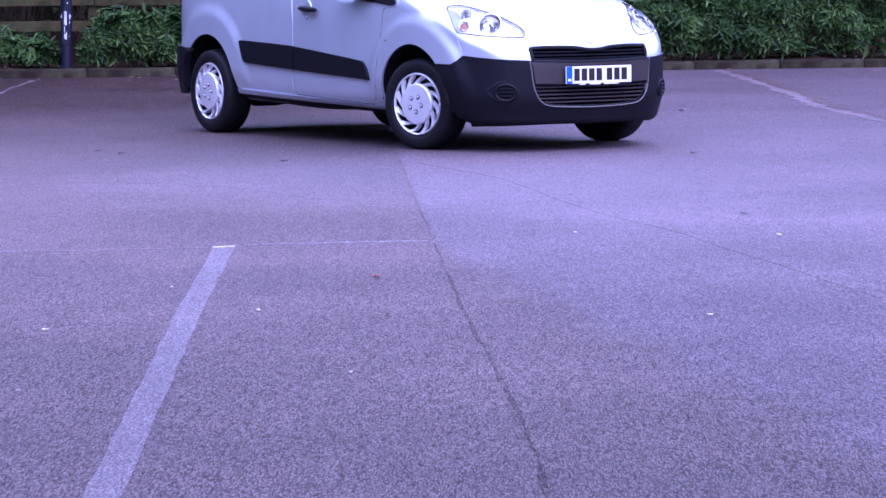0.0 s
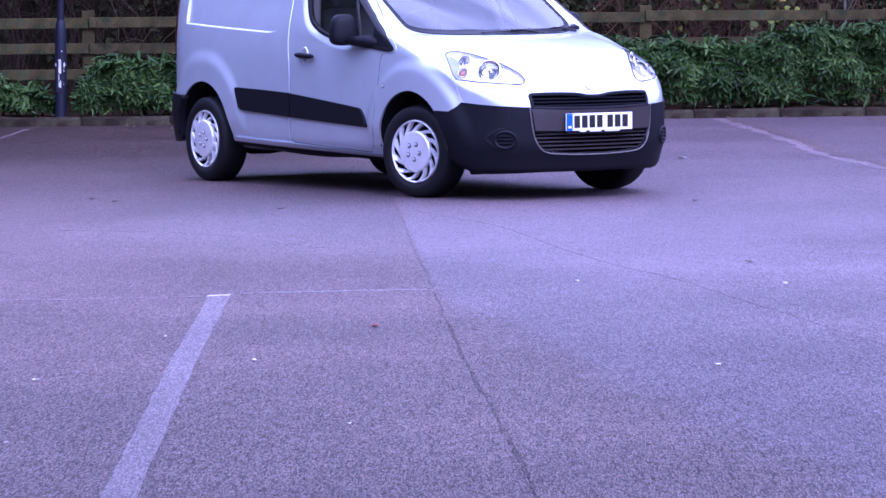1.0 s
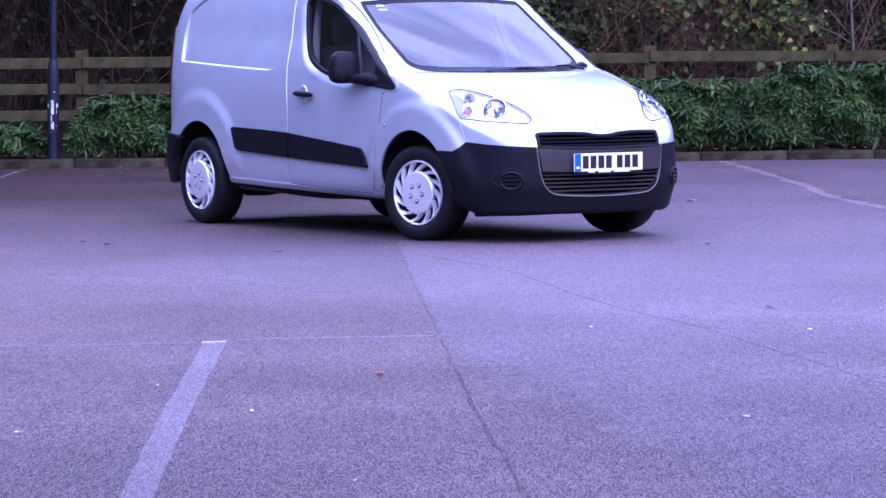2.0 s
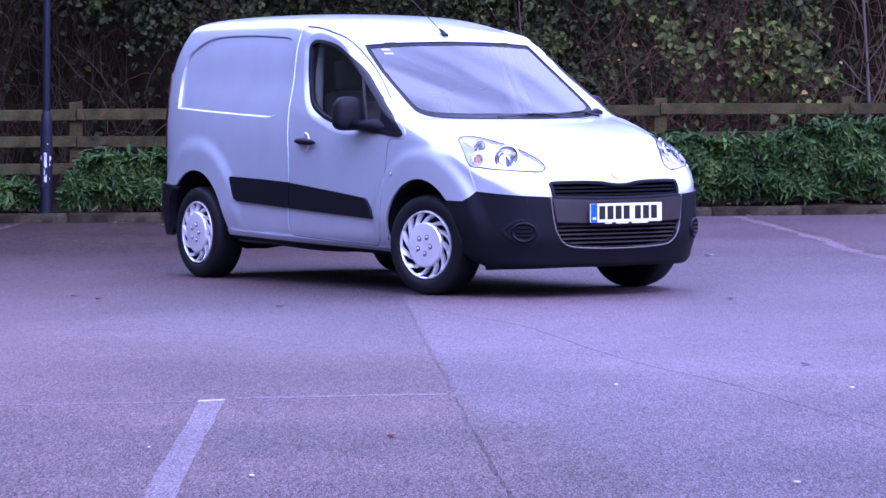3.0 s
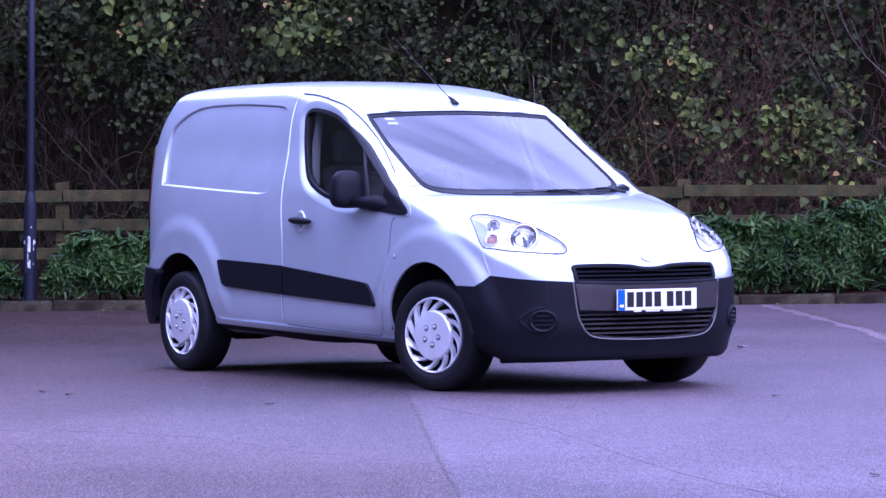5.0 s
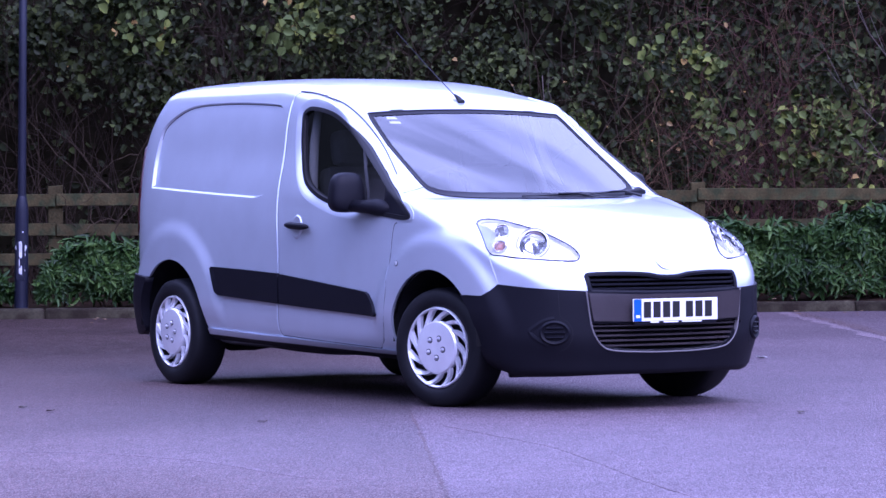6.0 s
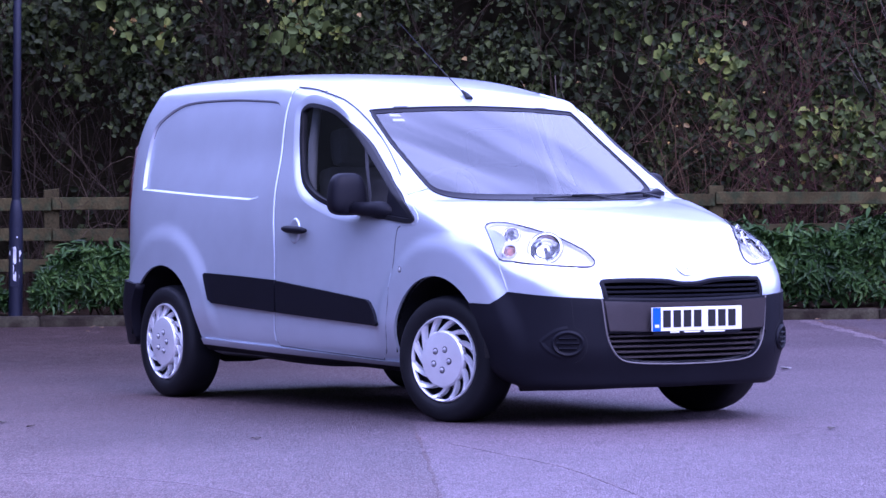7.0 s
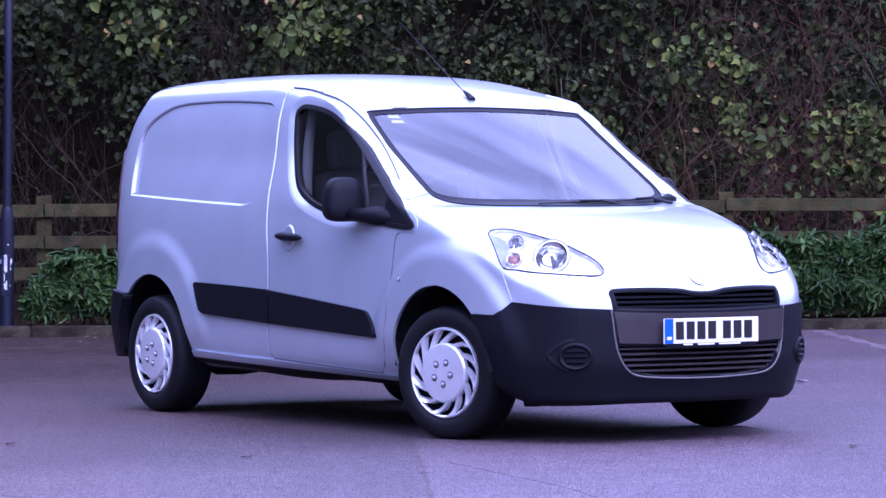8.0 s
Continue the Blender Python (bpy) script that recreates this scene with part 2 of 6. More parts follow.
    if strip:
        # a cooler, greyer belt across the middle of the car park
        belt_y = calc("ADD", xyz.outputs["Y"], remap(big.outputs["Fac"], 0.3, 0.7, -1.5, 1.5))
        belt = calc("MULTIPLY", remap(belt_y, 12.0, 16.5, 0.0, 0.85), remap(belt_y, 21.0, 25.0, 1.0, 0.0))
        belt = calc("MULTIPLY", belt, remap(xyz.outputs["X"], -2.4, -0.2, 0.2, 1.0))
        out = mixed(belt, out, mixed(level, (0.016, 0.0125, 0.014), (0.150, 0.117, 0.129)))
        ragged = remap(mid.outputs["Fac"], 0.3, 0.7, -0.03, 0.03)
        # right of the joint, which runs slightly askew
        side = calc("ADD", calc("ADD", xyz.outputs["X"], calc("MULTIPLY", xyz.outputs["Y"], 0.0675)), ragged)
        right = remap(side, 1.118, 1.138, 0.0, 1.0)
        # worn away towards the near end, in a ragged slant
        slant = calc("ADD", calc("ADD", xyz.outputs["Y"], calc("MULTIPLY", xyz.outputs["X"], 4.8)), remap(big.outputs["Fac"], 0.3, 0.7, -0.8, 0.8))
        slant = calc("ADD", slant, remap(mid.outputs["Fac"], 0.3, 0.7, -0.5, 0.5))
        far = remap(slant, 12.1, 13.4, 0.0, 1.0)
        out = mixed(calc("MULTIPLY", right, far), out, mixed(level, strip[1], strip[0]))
        # browner and darker towards the kerb, more so on the left
        kerb_brown = calc("MULTIPLY", remap(xyz.outputs["Y"], 16.0, 25.0, 0.0, 0.97), calc("MULTIPLY", remap(mid.outputs["Fac"], 0.25, 0.6, 0.6, 1.0), remap(xyz.outputs["X"], -2.0, 2.0, 1.0, 0.36)))
        out = mixed(kerb_brown, out, mixed(level, (0.008, 0.0055, 0.005), (0.039, 0.025, 0.021)))
    # the hollows between the chippings give no shine
    shine = remap(grit, 0.1, 0.9, 0.06, 0.28)
    l.new(calc("MULTIPLY", shine, remap(kerb_brown, 0.0, 1.0, 1.0, 0.35)) if strip else shine, b.inputs["Specular IOR Level"])
    l.new(out, b.inputs["Base Color"])
    l.new(remap(tone.outputs[1], 0.0, 1.0, rough - 0.16, rough + 0.16), b.inputs["Roughness"])
    t = n.new("ShaderNodeBump")
    t.inputs["Strength"].default_value, t.inputs["Distance"].default_value = 0.8, 0.006
    l.new(grit, t.inputs["Height"])
    l.new(t.outputs[0], b.inputs["Normal"])
    return m


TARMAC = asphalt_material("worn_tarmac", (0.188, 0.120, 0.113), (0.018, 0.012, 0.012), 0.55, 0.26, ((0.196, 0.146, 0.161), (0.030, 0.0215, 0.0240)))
TARMAC_DARK = asphalt_material("dark_joint_tar", (0.148, 0.098, 0.095), (0.012, 0.009, 0.009), 0.58, 0.2)
TAR_MARK = asphalt_material("scuffed_tarmac", (0.192, 0.139, 0.147), (0.026, 0.019, 0.021), 0.56, 0.2)
CRACK = asphalt_material("cracked_joint", (0.125, 0.083, 0.080), (0.009, 0.006, 0.006), 0.7, 0.3)
LINE_PAINT = asphalt_material("worn_white_line", (0.235, 0.186, 0.198), (0.066, 0.052, 0.056), 0.56, 0.22)
LINE_GHOST = asphalt_material("ghost_of_a_white_line", (0.225, 0.168, 0.176), (0.044, 0.033, 0.036), 0.56, 0.25)


def part(name, bm, mat, parent=None, label="", smooth=False):
    """Links a bmesh as one mesh object under a thing or part."""
    me = bpy.data.meshes.new(name)
    bm.to_mesh(me)
    bm.free()
    for m in (mat if isinstance(mat, (list, tuple)) else [mat]):
        me.materials.append(m)
    if smooth:
        me.shade_smooth()
    ob = new(name, me)
    if parent:
        ob.parent = parent
    return tagged(ob, label)


def mesh_part(name, verts, faces, mat, parent=None, label="", smooth=False):
    me = bpy.data.meshes.new(name)
    me.from_pydata([tuple(map(float, v)) for v in verts], [], [tuple(map(int, f)) for f in faces])
    me.update()
    for m in (mat if isinstance(mat, (list, tuple)) else [mat]):
        me.materials.append(m)
    if smooth:
        me.shade_smooth()
    ob = new(name, me)
    if parent:
        ob.parent = parent
    return tagged(ob, label)


def box_bm(sx, sy, sz, at=(0, 0, 0), bevel=0.0, turn=None):
    bm = bmesh.new()
    bmesh.ops.create_cube(bm, size=1.0, matrix=Matrix.Diagonal((sx, sy, sz, 1)))
    if bevel:
        bmesh.ops.bevel(bm, geom=bm.edges[:], offset=bevel, segments=2, affect="EDGES", profile=0.6)
    bmesh.ops.transform(bm, matrix=Matrix.Translation(at) @ (turn or Matrix()), verts=bm.verts)
    return bm


def lathe_bm(profile, steps=48, axis="Y"):
    """Turns (radius, along) pairs about an axis."""
    bm = bmesh.new()
    rings = []
    for r, a in profile:
        ring = []
        for k in range(steps):
            t = 2 * math.pi * k / steps
            c, s = r * math.cos(t), r * math.sin(t)
            ring.append(bm.verts.new((c, a, s) if axis == "Y" else (c, s, a)))
        rings.append(ring)
    for p, q in zip(rings, rings[1:]):
        for k in range(steps):
            bm.faces.new((p[k], p[(k + 1) % steps], q[(k + 1) % steps], q[k]))
    bm.normal_update()
    bmesh.ops.recalc_face_normals(bm, faces=bm.faces)
    return bm


def tube_mesh(paths, sides=5):
    """Round rods along runs of (point, radius)."""
    verts, faces = [], []
    for path in paths:
        base = len(verts)
        pts = [Vector(p) for p, _ in path]
        for i, (p, r) in enumerate(path):
            d = (pts[min(i + 1, len(pts) - 1)] - pts[max(i - 1, 0)]).normalized()
            e = d.orthogonal().normalized()
            f = d.cross(e)
            for k in range(sides):
                t = 2 * math.pi * k / sides
                verts.append(pts[i] + (e * math.cos(t) + f * math.sin(t)) * r)
        for i in range(len(path) - 1):
            for k in range(sides):
                a, b = base + i * sides + k, base + i * sides + (k + 1) % sides
                faces.append((a, b, b + sides, a + sides))
        faces.append(tuple(base + k for k in reversed(range(sides))))
        faces.append(tuple(base + (len(path) - 1) * sides + k for k in range(sides)))
    return verts, faces


def smooth_line(pts, steps=6):
    """A rounded run through a few corner points."""
    p = np.array(pts, float)
    p = np.vstack([2 * p[0] - p[1], p, 2 * p[-1] - p[-2]])
    out = []
    for i in range(1, len(p) - 2):
        a, b, c, d = p[i - 1:i + 3]
        for k in range(steps):
            t = k / steps
            out.append(0.5 * (2 * b + (c - a) * t + (2 * a - 5 * b + 4 * c - d) * t * t + (3 * b - a - 3 * c + d) * t ** 3))
    out.append(p[-2])
    return np.array(out)


# ---- ground ----
KERB_TURN = 7.9
KERB_Y = 32.02


def verge(a, b, z=0.0):
    """A place by metres along the kerb, behind it, and up."""
    t = radians(KERB_TURN)
    return Vector((a * math.cos(t) - b * math.sin(t), KERB_Y + a * math.sin(t) + b * math.cos(t), z))


def sheet(name, pts, mat, z, kind="structure", label="", parent=None):
    """A thin flat layer of paint or tar."""
    n = len(pts)
    verts = [(x, y, z) for x, y in pts] + [(x, y, -0.002) for x, y in pts]
    faces = [tuple(range(n))] + [(i, i + n, (i + 1) % n + n, (i + 1) % n) for i in range(n)]
    ob = mesh_part(name, verts, faces, mat, parent, label)
    bm = bmesh.new()
    bm.from_mesh(ob.data)
    bmesh.ops.recalc_face_normals(bm, faces=bm.faces)
    bmesh.ops.triangulate(bm, faces=[f for f in bm.faces if len(f.verts) > 4])
    if max(bm.faces, key=lambda f: f.calc_area()).normal.z < 0:
        bmesh.ops.reverse_faces(bm, faces=bm.faces)
    bm.to_mesh(ob.data)
    bm.free()
    return tagged(ob, label, kind=kind)


def wobble(line, width, jitter=0.012, seed=1):
    """A ragged-edged strip along a line."""
    rng = random.Random(seed)
    p = smooth_line(line, 8)
    left, right = [], []
    for i, q in enumerate(p):
        d = p[min(i + 1, len(p) - 1)] - p[max(i - 1, 0)]
        n = np.array((-d[1], d[0])) / max(np.hypot(*d), 1e-9)
        w = width
        left.append(tuple(q + n * (w / 2 + rng.uniform(-jitter, jitter))))
        right.append(tuple(q - n * (w / 2 + rng.uniform(-jitter, jitter))))
    return left + right[::-1]


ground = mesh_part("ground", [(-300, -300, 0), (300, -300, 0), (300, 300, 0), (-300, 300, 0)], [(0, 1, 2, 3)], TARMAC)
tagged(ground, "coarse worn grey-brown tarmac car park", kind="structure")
sheet("joint", wobble([(0.37, 11.17), (0.54, 8.63), (0.63, 7.47), (0.72, 6.36), (0.81, 5.14), (0.86, 4.26), (0.95, 2.0)], 0.010, 0.007, 3), CRACK, 0.0011, label="dark tar joint")
sheet("joint", wobble([(-0.1, 18.03), (0.03, 16.2), (0.15, 14.32), (0.26, 12.8), (0.35, 11.47)], 0.014, 0.006, 4), TARMAC_DARK, 0.0011, label="dark tar joint")
sheet("tyre_mark", wobble([(0.1, 17.0), (0.33, 16.35), (0.64, 15.45), (0.94, 13.86), (1.2, 12.71), (1.48, 11.79), (1.68, 10.81), (1.87, 9.99), (2.0, 9.33), (2.15, 8.66)], 0.011, 0.005, 5), TAR_MARK, 0.0013, label="faint dark curved tyre mark")
sheet("tyre_mark", wobble([(-1.9, 15.5), (-1.28, 15.29), (-0.77, 14.8), (-0.4, 14.12), (-0.19, 13.9)], 0.035, 0.014, 6), TAR_MARK, 0.0011, label="faint dark curved tyre mark")
sheet("faint_line", wobble([(-1.75, 10.88), (-1.57, 10.9), (-1.07, 10.96), (-0.66, 11.05)], 0.07, 0.02, 7), LINE_GHOST, 0.0016, label="worn away cross line")
sheet("faint_line", wobble([(-0.50, 11.18), (-0.42, 11.21), (-0.03, 11.28), (0.33, 11.35)], 0.075, 0.02, 8), LINE_PAINT, 0.0016, label="worn away cross line")
sheet("bay_line", wobble([(-0.575, 11.02), (-0.48, 8.79), (-0.41, 7.38), (-0.32, 5.65), (-0.23, 3.92), (-0.12, 1.6)], 0.098, 0.004, 9), LINE_PAINT, 0.0019, label="worn white parking bay line")
sheet("line_end", [(-0.635, 11.09), (-0.535, 11.13), (-0.533, 11.06), (-0.632, 11.02)], LINE_END, 0.0030, label="brighter end of the bay line")
sheet("channel", wobble([(2.67, 32.3), (2.79, 30.55), (2.85, 29.85), (3.04, 26.39), (3.08, 24.67), (3.20, 23.33), (3.44, 21.41), (3.85, 18.4)], 0.12, 0.05, 10), LINE_GHOST, 0.0018, label="worn pale channel edging")
sheet("channel_edge", wobble([(2.80, 32.2), (2.92, 30.55), (2.98, 29.85), (3.17, 26.39), (3.21, 24.67), (3.33, 23.33), (3.57, 21.41), (3.98, 18.4)], 0.13, 0.03, 11), TARMAC_DARK, 0.0014, label="dark channel edging")
sheet("bay_line", wobble([(-3.98, 24.6), (-4.06, 25.6), (-4.26, 28.53), (-4.34, 30.8)], 0.04, 0.02, 12), TAR_MARK, 0.0019, label="worn white parking bay line")


# ---- kerb and verge ----
def kerb_run():
    kerb = mesh_part("kerb_bed", [verge(-16, 0.03, -0.02), verge(16, 0.03, -0.02), verge(16, 0.14, -0.02), verge(-16, 0.14, -0.02), verge(-16, 0.03, 0.070), verge(16, 0.03, 0.070), verge(16, 0.14, 0.070), verge(-16, 0.14, 0.070)],
                     [(0, 1, 5, 4), (1, 2, 6, 5), (2, 3, 7, 6), (3, 0, 4, 7), (4, 5, 6, 7)], CONCRETE)
    tagged(kerb, "low worn concrete kerb edging", kind="structure")
    bm = box_bm(0.911, 0.13, 0.16, (0, 0, 0.008), 0.025)
    me = bpy.data.meshes.new("kerb_stone")
    bm.to_mesh(me)
    bm.free()
    me.materials.append(CONCRETE)
    rng = random.Random(4)
    for k in range(-13, 14):
        ob = new("kerb_stone", me)
        ob.parent = kerb
        p = verge(k * 0.915 + 0.2, 0.075, rng.uniform(-0.004, 0.006))
        ob.matrix_basis = pose(*p, rng.uniform(-1, 1), rng.uniform(-0.3, 0.3), KERB_TURN + rng.uniform(-0.3, 0.3))


def verge_soil():
    rng = random.Random(5)
    verts, faces = [], []
    na, nb = 90, 16
    for i in range(na + 1):
        for j in range(nb + 1):
            a, b = -22 + 44 * i / na, 0.13 + 12.0 * (j / nb) ** 1.6
            z = 0.088 + rng.uniform(-0.015, 0.02) + (0.10 * (b - 2.5) if b > 2.5 else 0) + 0.02 * math.sin(a * 2.1)
            verts.append(verge(a, b, z if j else 0.072))
    for i in range(na):
        for j in range(nb):
            p = i * (nb + 1) + j
            faces.append((p, p + nb + 1, p + nb + 2, p + 1))
    tagged(mesh_part("verge", verts, faces, SOIL, smooth=True), "bare dark soil bank with leaf litter", kind="structure")


kerb_run()
verge_soil()


# added walls behind and beside the camera, out of view, block low sky light
LIGHT_SCREEN = material("light_block_screen", (0.022, 0.026, 0.016), rough=0.95, grain=0.6, scale=3, stain=0.6, stain_scale=0.4)
for k, (x0, y0, x1, y1) in enumerate(((-15, 34, -19, -34), (-19, -34, 34, -34), (34, -34, 34, 34))):
    verts, faces = [], []
    rng = random.Random(200 + k)
    n = 40
    for i in range(n + 1):
        f = i / n
        h = (10.5 if k == 0 else 8.5) + 1.6 * math.sin(9 * f + k) + rng.uniform(-0.8, 0.8)
        x, y = x0 + (x1 - x0) * f, y0 + (y1 - y0) * f
        verts += [(x, y, -0.1), (x * 1.02, y * 1.02, h)]
    for i in range(n):
        faces.append((2 * i, 2 * i + 2, 2 * i + 3, 2 * i + 1))
    tagged(mesh_part("backdrop", verts, faces, LIGHT_SCREEN), "added dark wall out of view, to block low sky light", kind="structure")
# ---- the van: its body as one smooth solid ----
# van axes: x ahead from the front axle, y to its left, z up


class Outline:
    """Signed distance to a closed outline in a plane, kept as a table."""

    def __init__(self, poly, lo, hi, step=0.006):
        self.lo, self.step = np.array(lo, float), step
        nx, ny = [int(round((h - l) / step)) + 1 for l, h in zip(lo, hi)]
        gx, gy = np.meshgrid(lo[0] + step * np.arange(nx), lo[1] + step * np.arange(ny), indexing="ij")
        best = np.full(gx.shape, 1e9)
        inside = np.zeros(gx.shape, bool)
        n = len(poly)
        for i in range(n):
            (ax, ay), (bx, by) = poly[i], poly[(i + 1) % n]
            dx, dy = bx - ax, by - ay
            l2 = dx * dx + dy * dy
            if l2 < 1e-12:
                continue
            t = np.clip(((gx - ax) * dx + (gy - ay) * dy) / l2, 0, 1)
            best = np.minimum(best, (gx - ax - t * dx) ** 2 + (gy - ay - t * dy) ** 2)
            if ay != by:
                cross = ((ay > gy) != (by > gy)) & (gx < (bx - ax) * (gy - ay) / (by - ay) + ax)
                inside ^= cross
        self.table = np.sqrt(best) * np.where(inside, -1, 1)

    def __call__(self, x, y):
        u, v = (x - self.lo[0]) / self.step, (y - self.lo[1]) / self.step
        nx, ny = self.table.shape
        u, v = np.clip(u, 0, nx - 1.001), np.clip(v, 0, ny - 1.001)
        i, j = u.astype(int), v.astype(int)
        a, b = u - i, v - j
        t = self.table
        return t[i, j] * (1 - a) * (1 - b) + t[i + 1, j] * a * (1 - b) + t[i, j + 1] * (1 - a) * b + t[i + 1, j + 1] * a * b


def ramp(x, a, b):
    t = np.clip((x - a) / (b - a), 0, 1)
    return t * t * (3 - 2 * t)


def smooth_max(a, b, r):
    h = np.clip(r - np.abs(a - b), 0, None)
    return np.maximum(a, b) + h * h / (4 * r)


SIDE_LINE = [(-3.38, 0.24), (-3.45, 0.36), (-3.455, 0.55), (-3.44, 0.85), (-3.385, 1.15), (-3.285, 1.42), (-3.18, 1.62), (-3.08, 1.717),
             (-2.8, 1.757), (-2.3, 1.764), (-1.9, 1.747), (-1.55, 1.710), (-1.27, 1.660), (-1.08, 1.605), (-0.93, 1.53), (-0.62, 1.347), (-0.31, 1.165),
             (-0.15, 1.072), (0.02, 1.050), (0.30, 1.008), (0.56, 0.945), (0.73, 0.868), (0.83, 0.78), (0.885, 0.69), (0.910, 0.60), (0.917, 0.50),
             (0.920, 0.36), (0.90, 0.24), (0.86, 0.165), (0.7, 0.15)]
PLAN_LINE = [(-3.44, 0.0), (-3.43, 0.47), (-3.40, 0.64), (-3.34, 0.745), (-3.23, 0.805), (-3.05, 0.842), (-2.7, 0.868), (-2.2, 0.882), (-1.5, 0.885), (-0.6, 0.885),
             (0.0, 0.88), (0.3, 0.855), (0.5, 0.80), (0.62, 0.74), (0.72, 0.675), (0.81, 0.59), (0.875, 0.48), (0.915, 0.30), (0.932, 0.0)]
SECTION = [(0.0, 0.15), (0.62, 0.16), (0.75, 0.20), (0.825, 0.28), (0.87, 0.40), (0.885, 0.55), (0.885, 0.70), (0.877, 0.85), (0.862, 0.97), (0.828, 1.12),
           (0.777, 1.30), (0.740, 1.47), (0.705, 1.585), (0.66, 1.675), (0.57, 1.722), (0.42, 1.751), (0.2, 1.769), (0.0, 1.774)]
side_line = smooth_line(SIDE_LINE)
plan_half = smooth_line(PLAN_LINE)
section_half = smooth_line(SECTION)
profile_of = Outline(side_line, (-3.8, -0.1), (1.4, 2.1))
plan_of = Outline(np.vstack([plan_half, plan_half[::-1] * (1, -1)]), (-3.8, -0.2), (1.3, 1.2))
section_of = Outline(np.vstack([section_half, section_half[::-1] * (-1, 1)]), (-0.2, -0.1), (1.2, 2.1))
# wheel arches: centre ahead and up, radius, and where the flare begins and ends
ARCHES = [(0.045, 0.308, 0.392, 0.515, 0.605), (-2.74, 0.315, 0.402, 0.535, 0.640)]
# the blank panel where a rear side window would be
BLANK_PANEL = [(-3.075, 1.126), (-2.448, 1.094), (-1.95, 1.072), (-1.80, 1.070), (-1.68, 1.108), (-1.612, 1.218), (-1.625, 1.357), (-1.65, 1.468), (-1.685, 1.54), (-1.73, 1.574), (-1.80, 1.585), (-1.925, 1.593),
               (-2.213, 1.605), (-2.50, 1.606), (-2.66, 1.602), (-2.793, 1.588), (-2.918, 1.55), (-3.027, 1.493), (-3.068, 1.43), (-3.088, 1.29)]
blank_line = smooth_line(BLANK_PANEL + BLANK_PANEL[:1], 3)[:-1]
blank_of = Outline(blank_line, (-3.4, 0.8), (-1.2, 1.9), 0.005)


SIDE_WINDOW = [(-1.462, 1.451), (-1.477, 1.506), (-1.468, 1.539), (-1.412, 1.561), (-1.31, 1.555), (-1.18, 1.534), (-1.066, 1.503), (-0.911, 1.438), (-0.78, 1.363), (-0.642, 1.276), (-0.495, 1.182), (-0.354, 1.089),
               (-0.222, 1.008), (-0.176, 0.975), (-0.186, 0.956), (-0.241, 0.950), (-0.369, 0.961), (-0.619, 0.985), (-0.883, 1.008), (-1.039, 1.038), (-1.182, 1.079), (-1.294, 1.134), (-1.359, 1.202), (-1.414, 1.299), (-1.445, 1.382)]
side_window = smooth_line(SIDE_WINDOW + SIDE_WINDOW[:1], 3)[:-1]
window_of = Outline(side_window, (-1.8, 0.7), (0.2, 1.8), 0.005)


def body_base(p):
    """Signed distance to the van's plain outer skin, below zero inside."""
    x, y, z = p[..., 0], np.abs(p[..., 1]), p[..., 2]
    ahead = ramp(x, -1.6, -0.7)
    bonnet = ramp(x, -0.25, 0.25)
    a = profile_of(x + (0.26 * ahead + 0.25 * ramp(x, 0.15, 0.6) * ramp(z, 0.6, 0.8)) * y * y, z + (0.02 * bonnet * ramp(z, 0.72, 0.95) + 0.10 * ramp(x, -1.9, -1.35) * (1 - ramp(x, -1.3, -1.0))) * y * y + 0.060 * bonnet * ramp(z, 0.72, 0.9) * ramp(y, 0.55, 0.84))
    b = plan_of(x + 0.06 * ramp(x, 0.3, 0.6) * (1 - ramp(z, 0.2, 0.38)) - 0.025 * ramp(z, 1.0, 1.3) * (1 - ramp(x, -3.1, -2.6)), y)
    # the belly rises behind the front bumper
    c = section_of(y, z - 0.05 * (1 - ramp(x, 0.35, 0.6)) * (1 - ramp(z, 0.2, 0.35)))
    crisp = ramp(x, -1.75, -0.95) * (1 - ramp(x, -0.3, -0.1)) * ramp(z, 1.0, 1.1)
    d = smooth_max(smooth_max(a, b, 0.07), c, 0.09 - 0.055 * crisp)
    # flared arches over the wheels
    out = ramp(y, 0.55, 0.8)
    for hx, hz, _, r0, r1 in ARCHES:
        r = np.hypot(x - hx, z - hz)
        d = d - 0.024 * out * (1 - ramp(r, r0, r1)) * ramp(z, 0.3, 0.5)
    return d


def at_pillar(x, z):
    """One along the windscreen pillar, nought round the rest of the door window."""
    return np.maximum(ramp(x, -1.42, -0.85) * ramp(z, 1.10, 1.22), ramp(x, -0.80, -0.45))


def body_distance(p):
    """The skin with the sunken blank side panel and door window."""
    x, y, z = p[..., 0], np.abs(p[..., 1]), p[..., 2]
    out = ramp(y, 0.55, 0.8)
    return body_base(p) + out * (0.018 * (blank_of(x, z) < -0.0085) + 0.018 * (1 - at_pillar(x, z)) * (window_of(x, z) < 0.0015))


def body_normal(p, h=0.016):
    g = np.stack([body_base(p + np.eye(3)[k] * h) - body_base(p - np.eye(3)[k] * h) for k in range(3)], -1)
    return g / np.maximum(np.linalg.norm(g, axis=-1, keepdims=True), 1e-9)


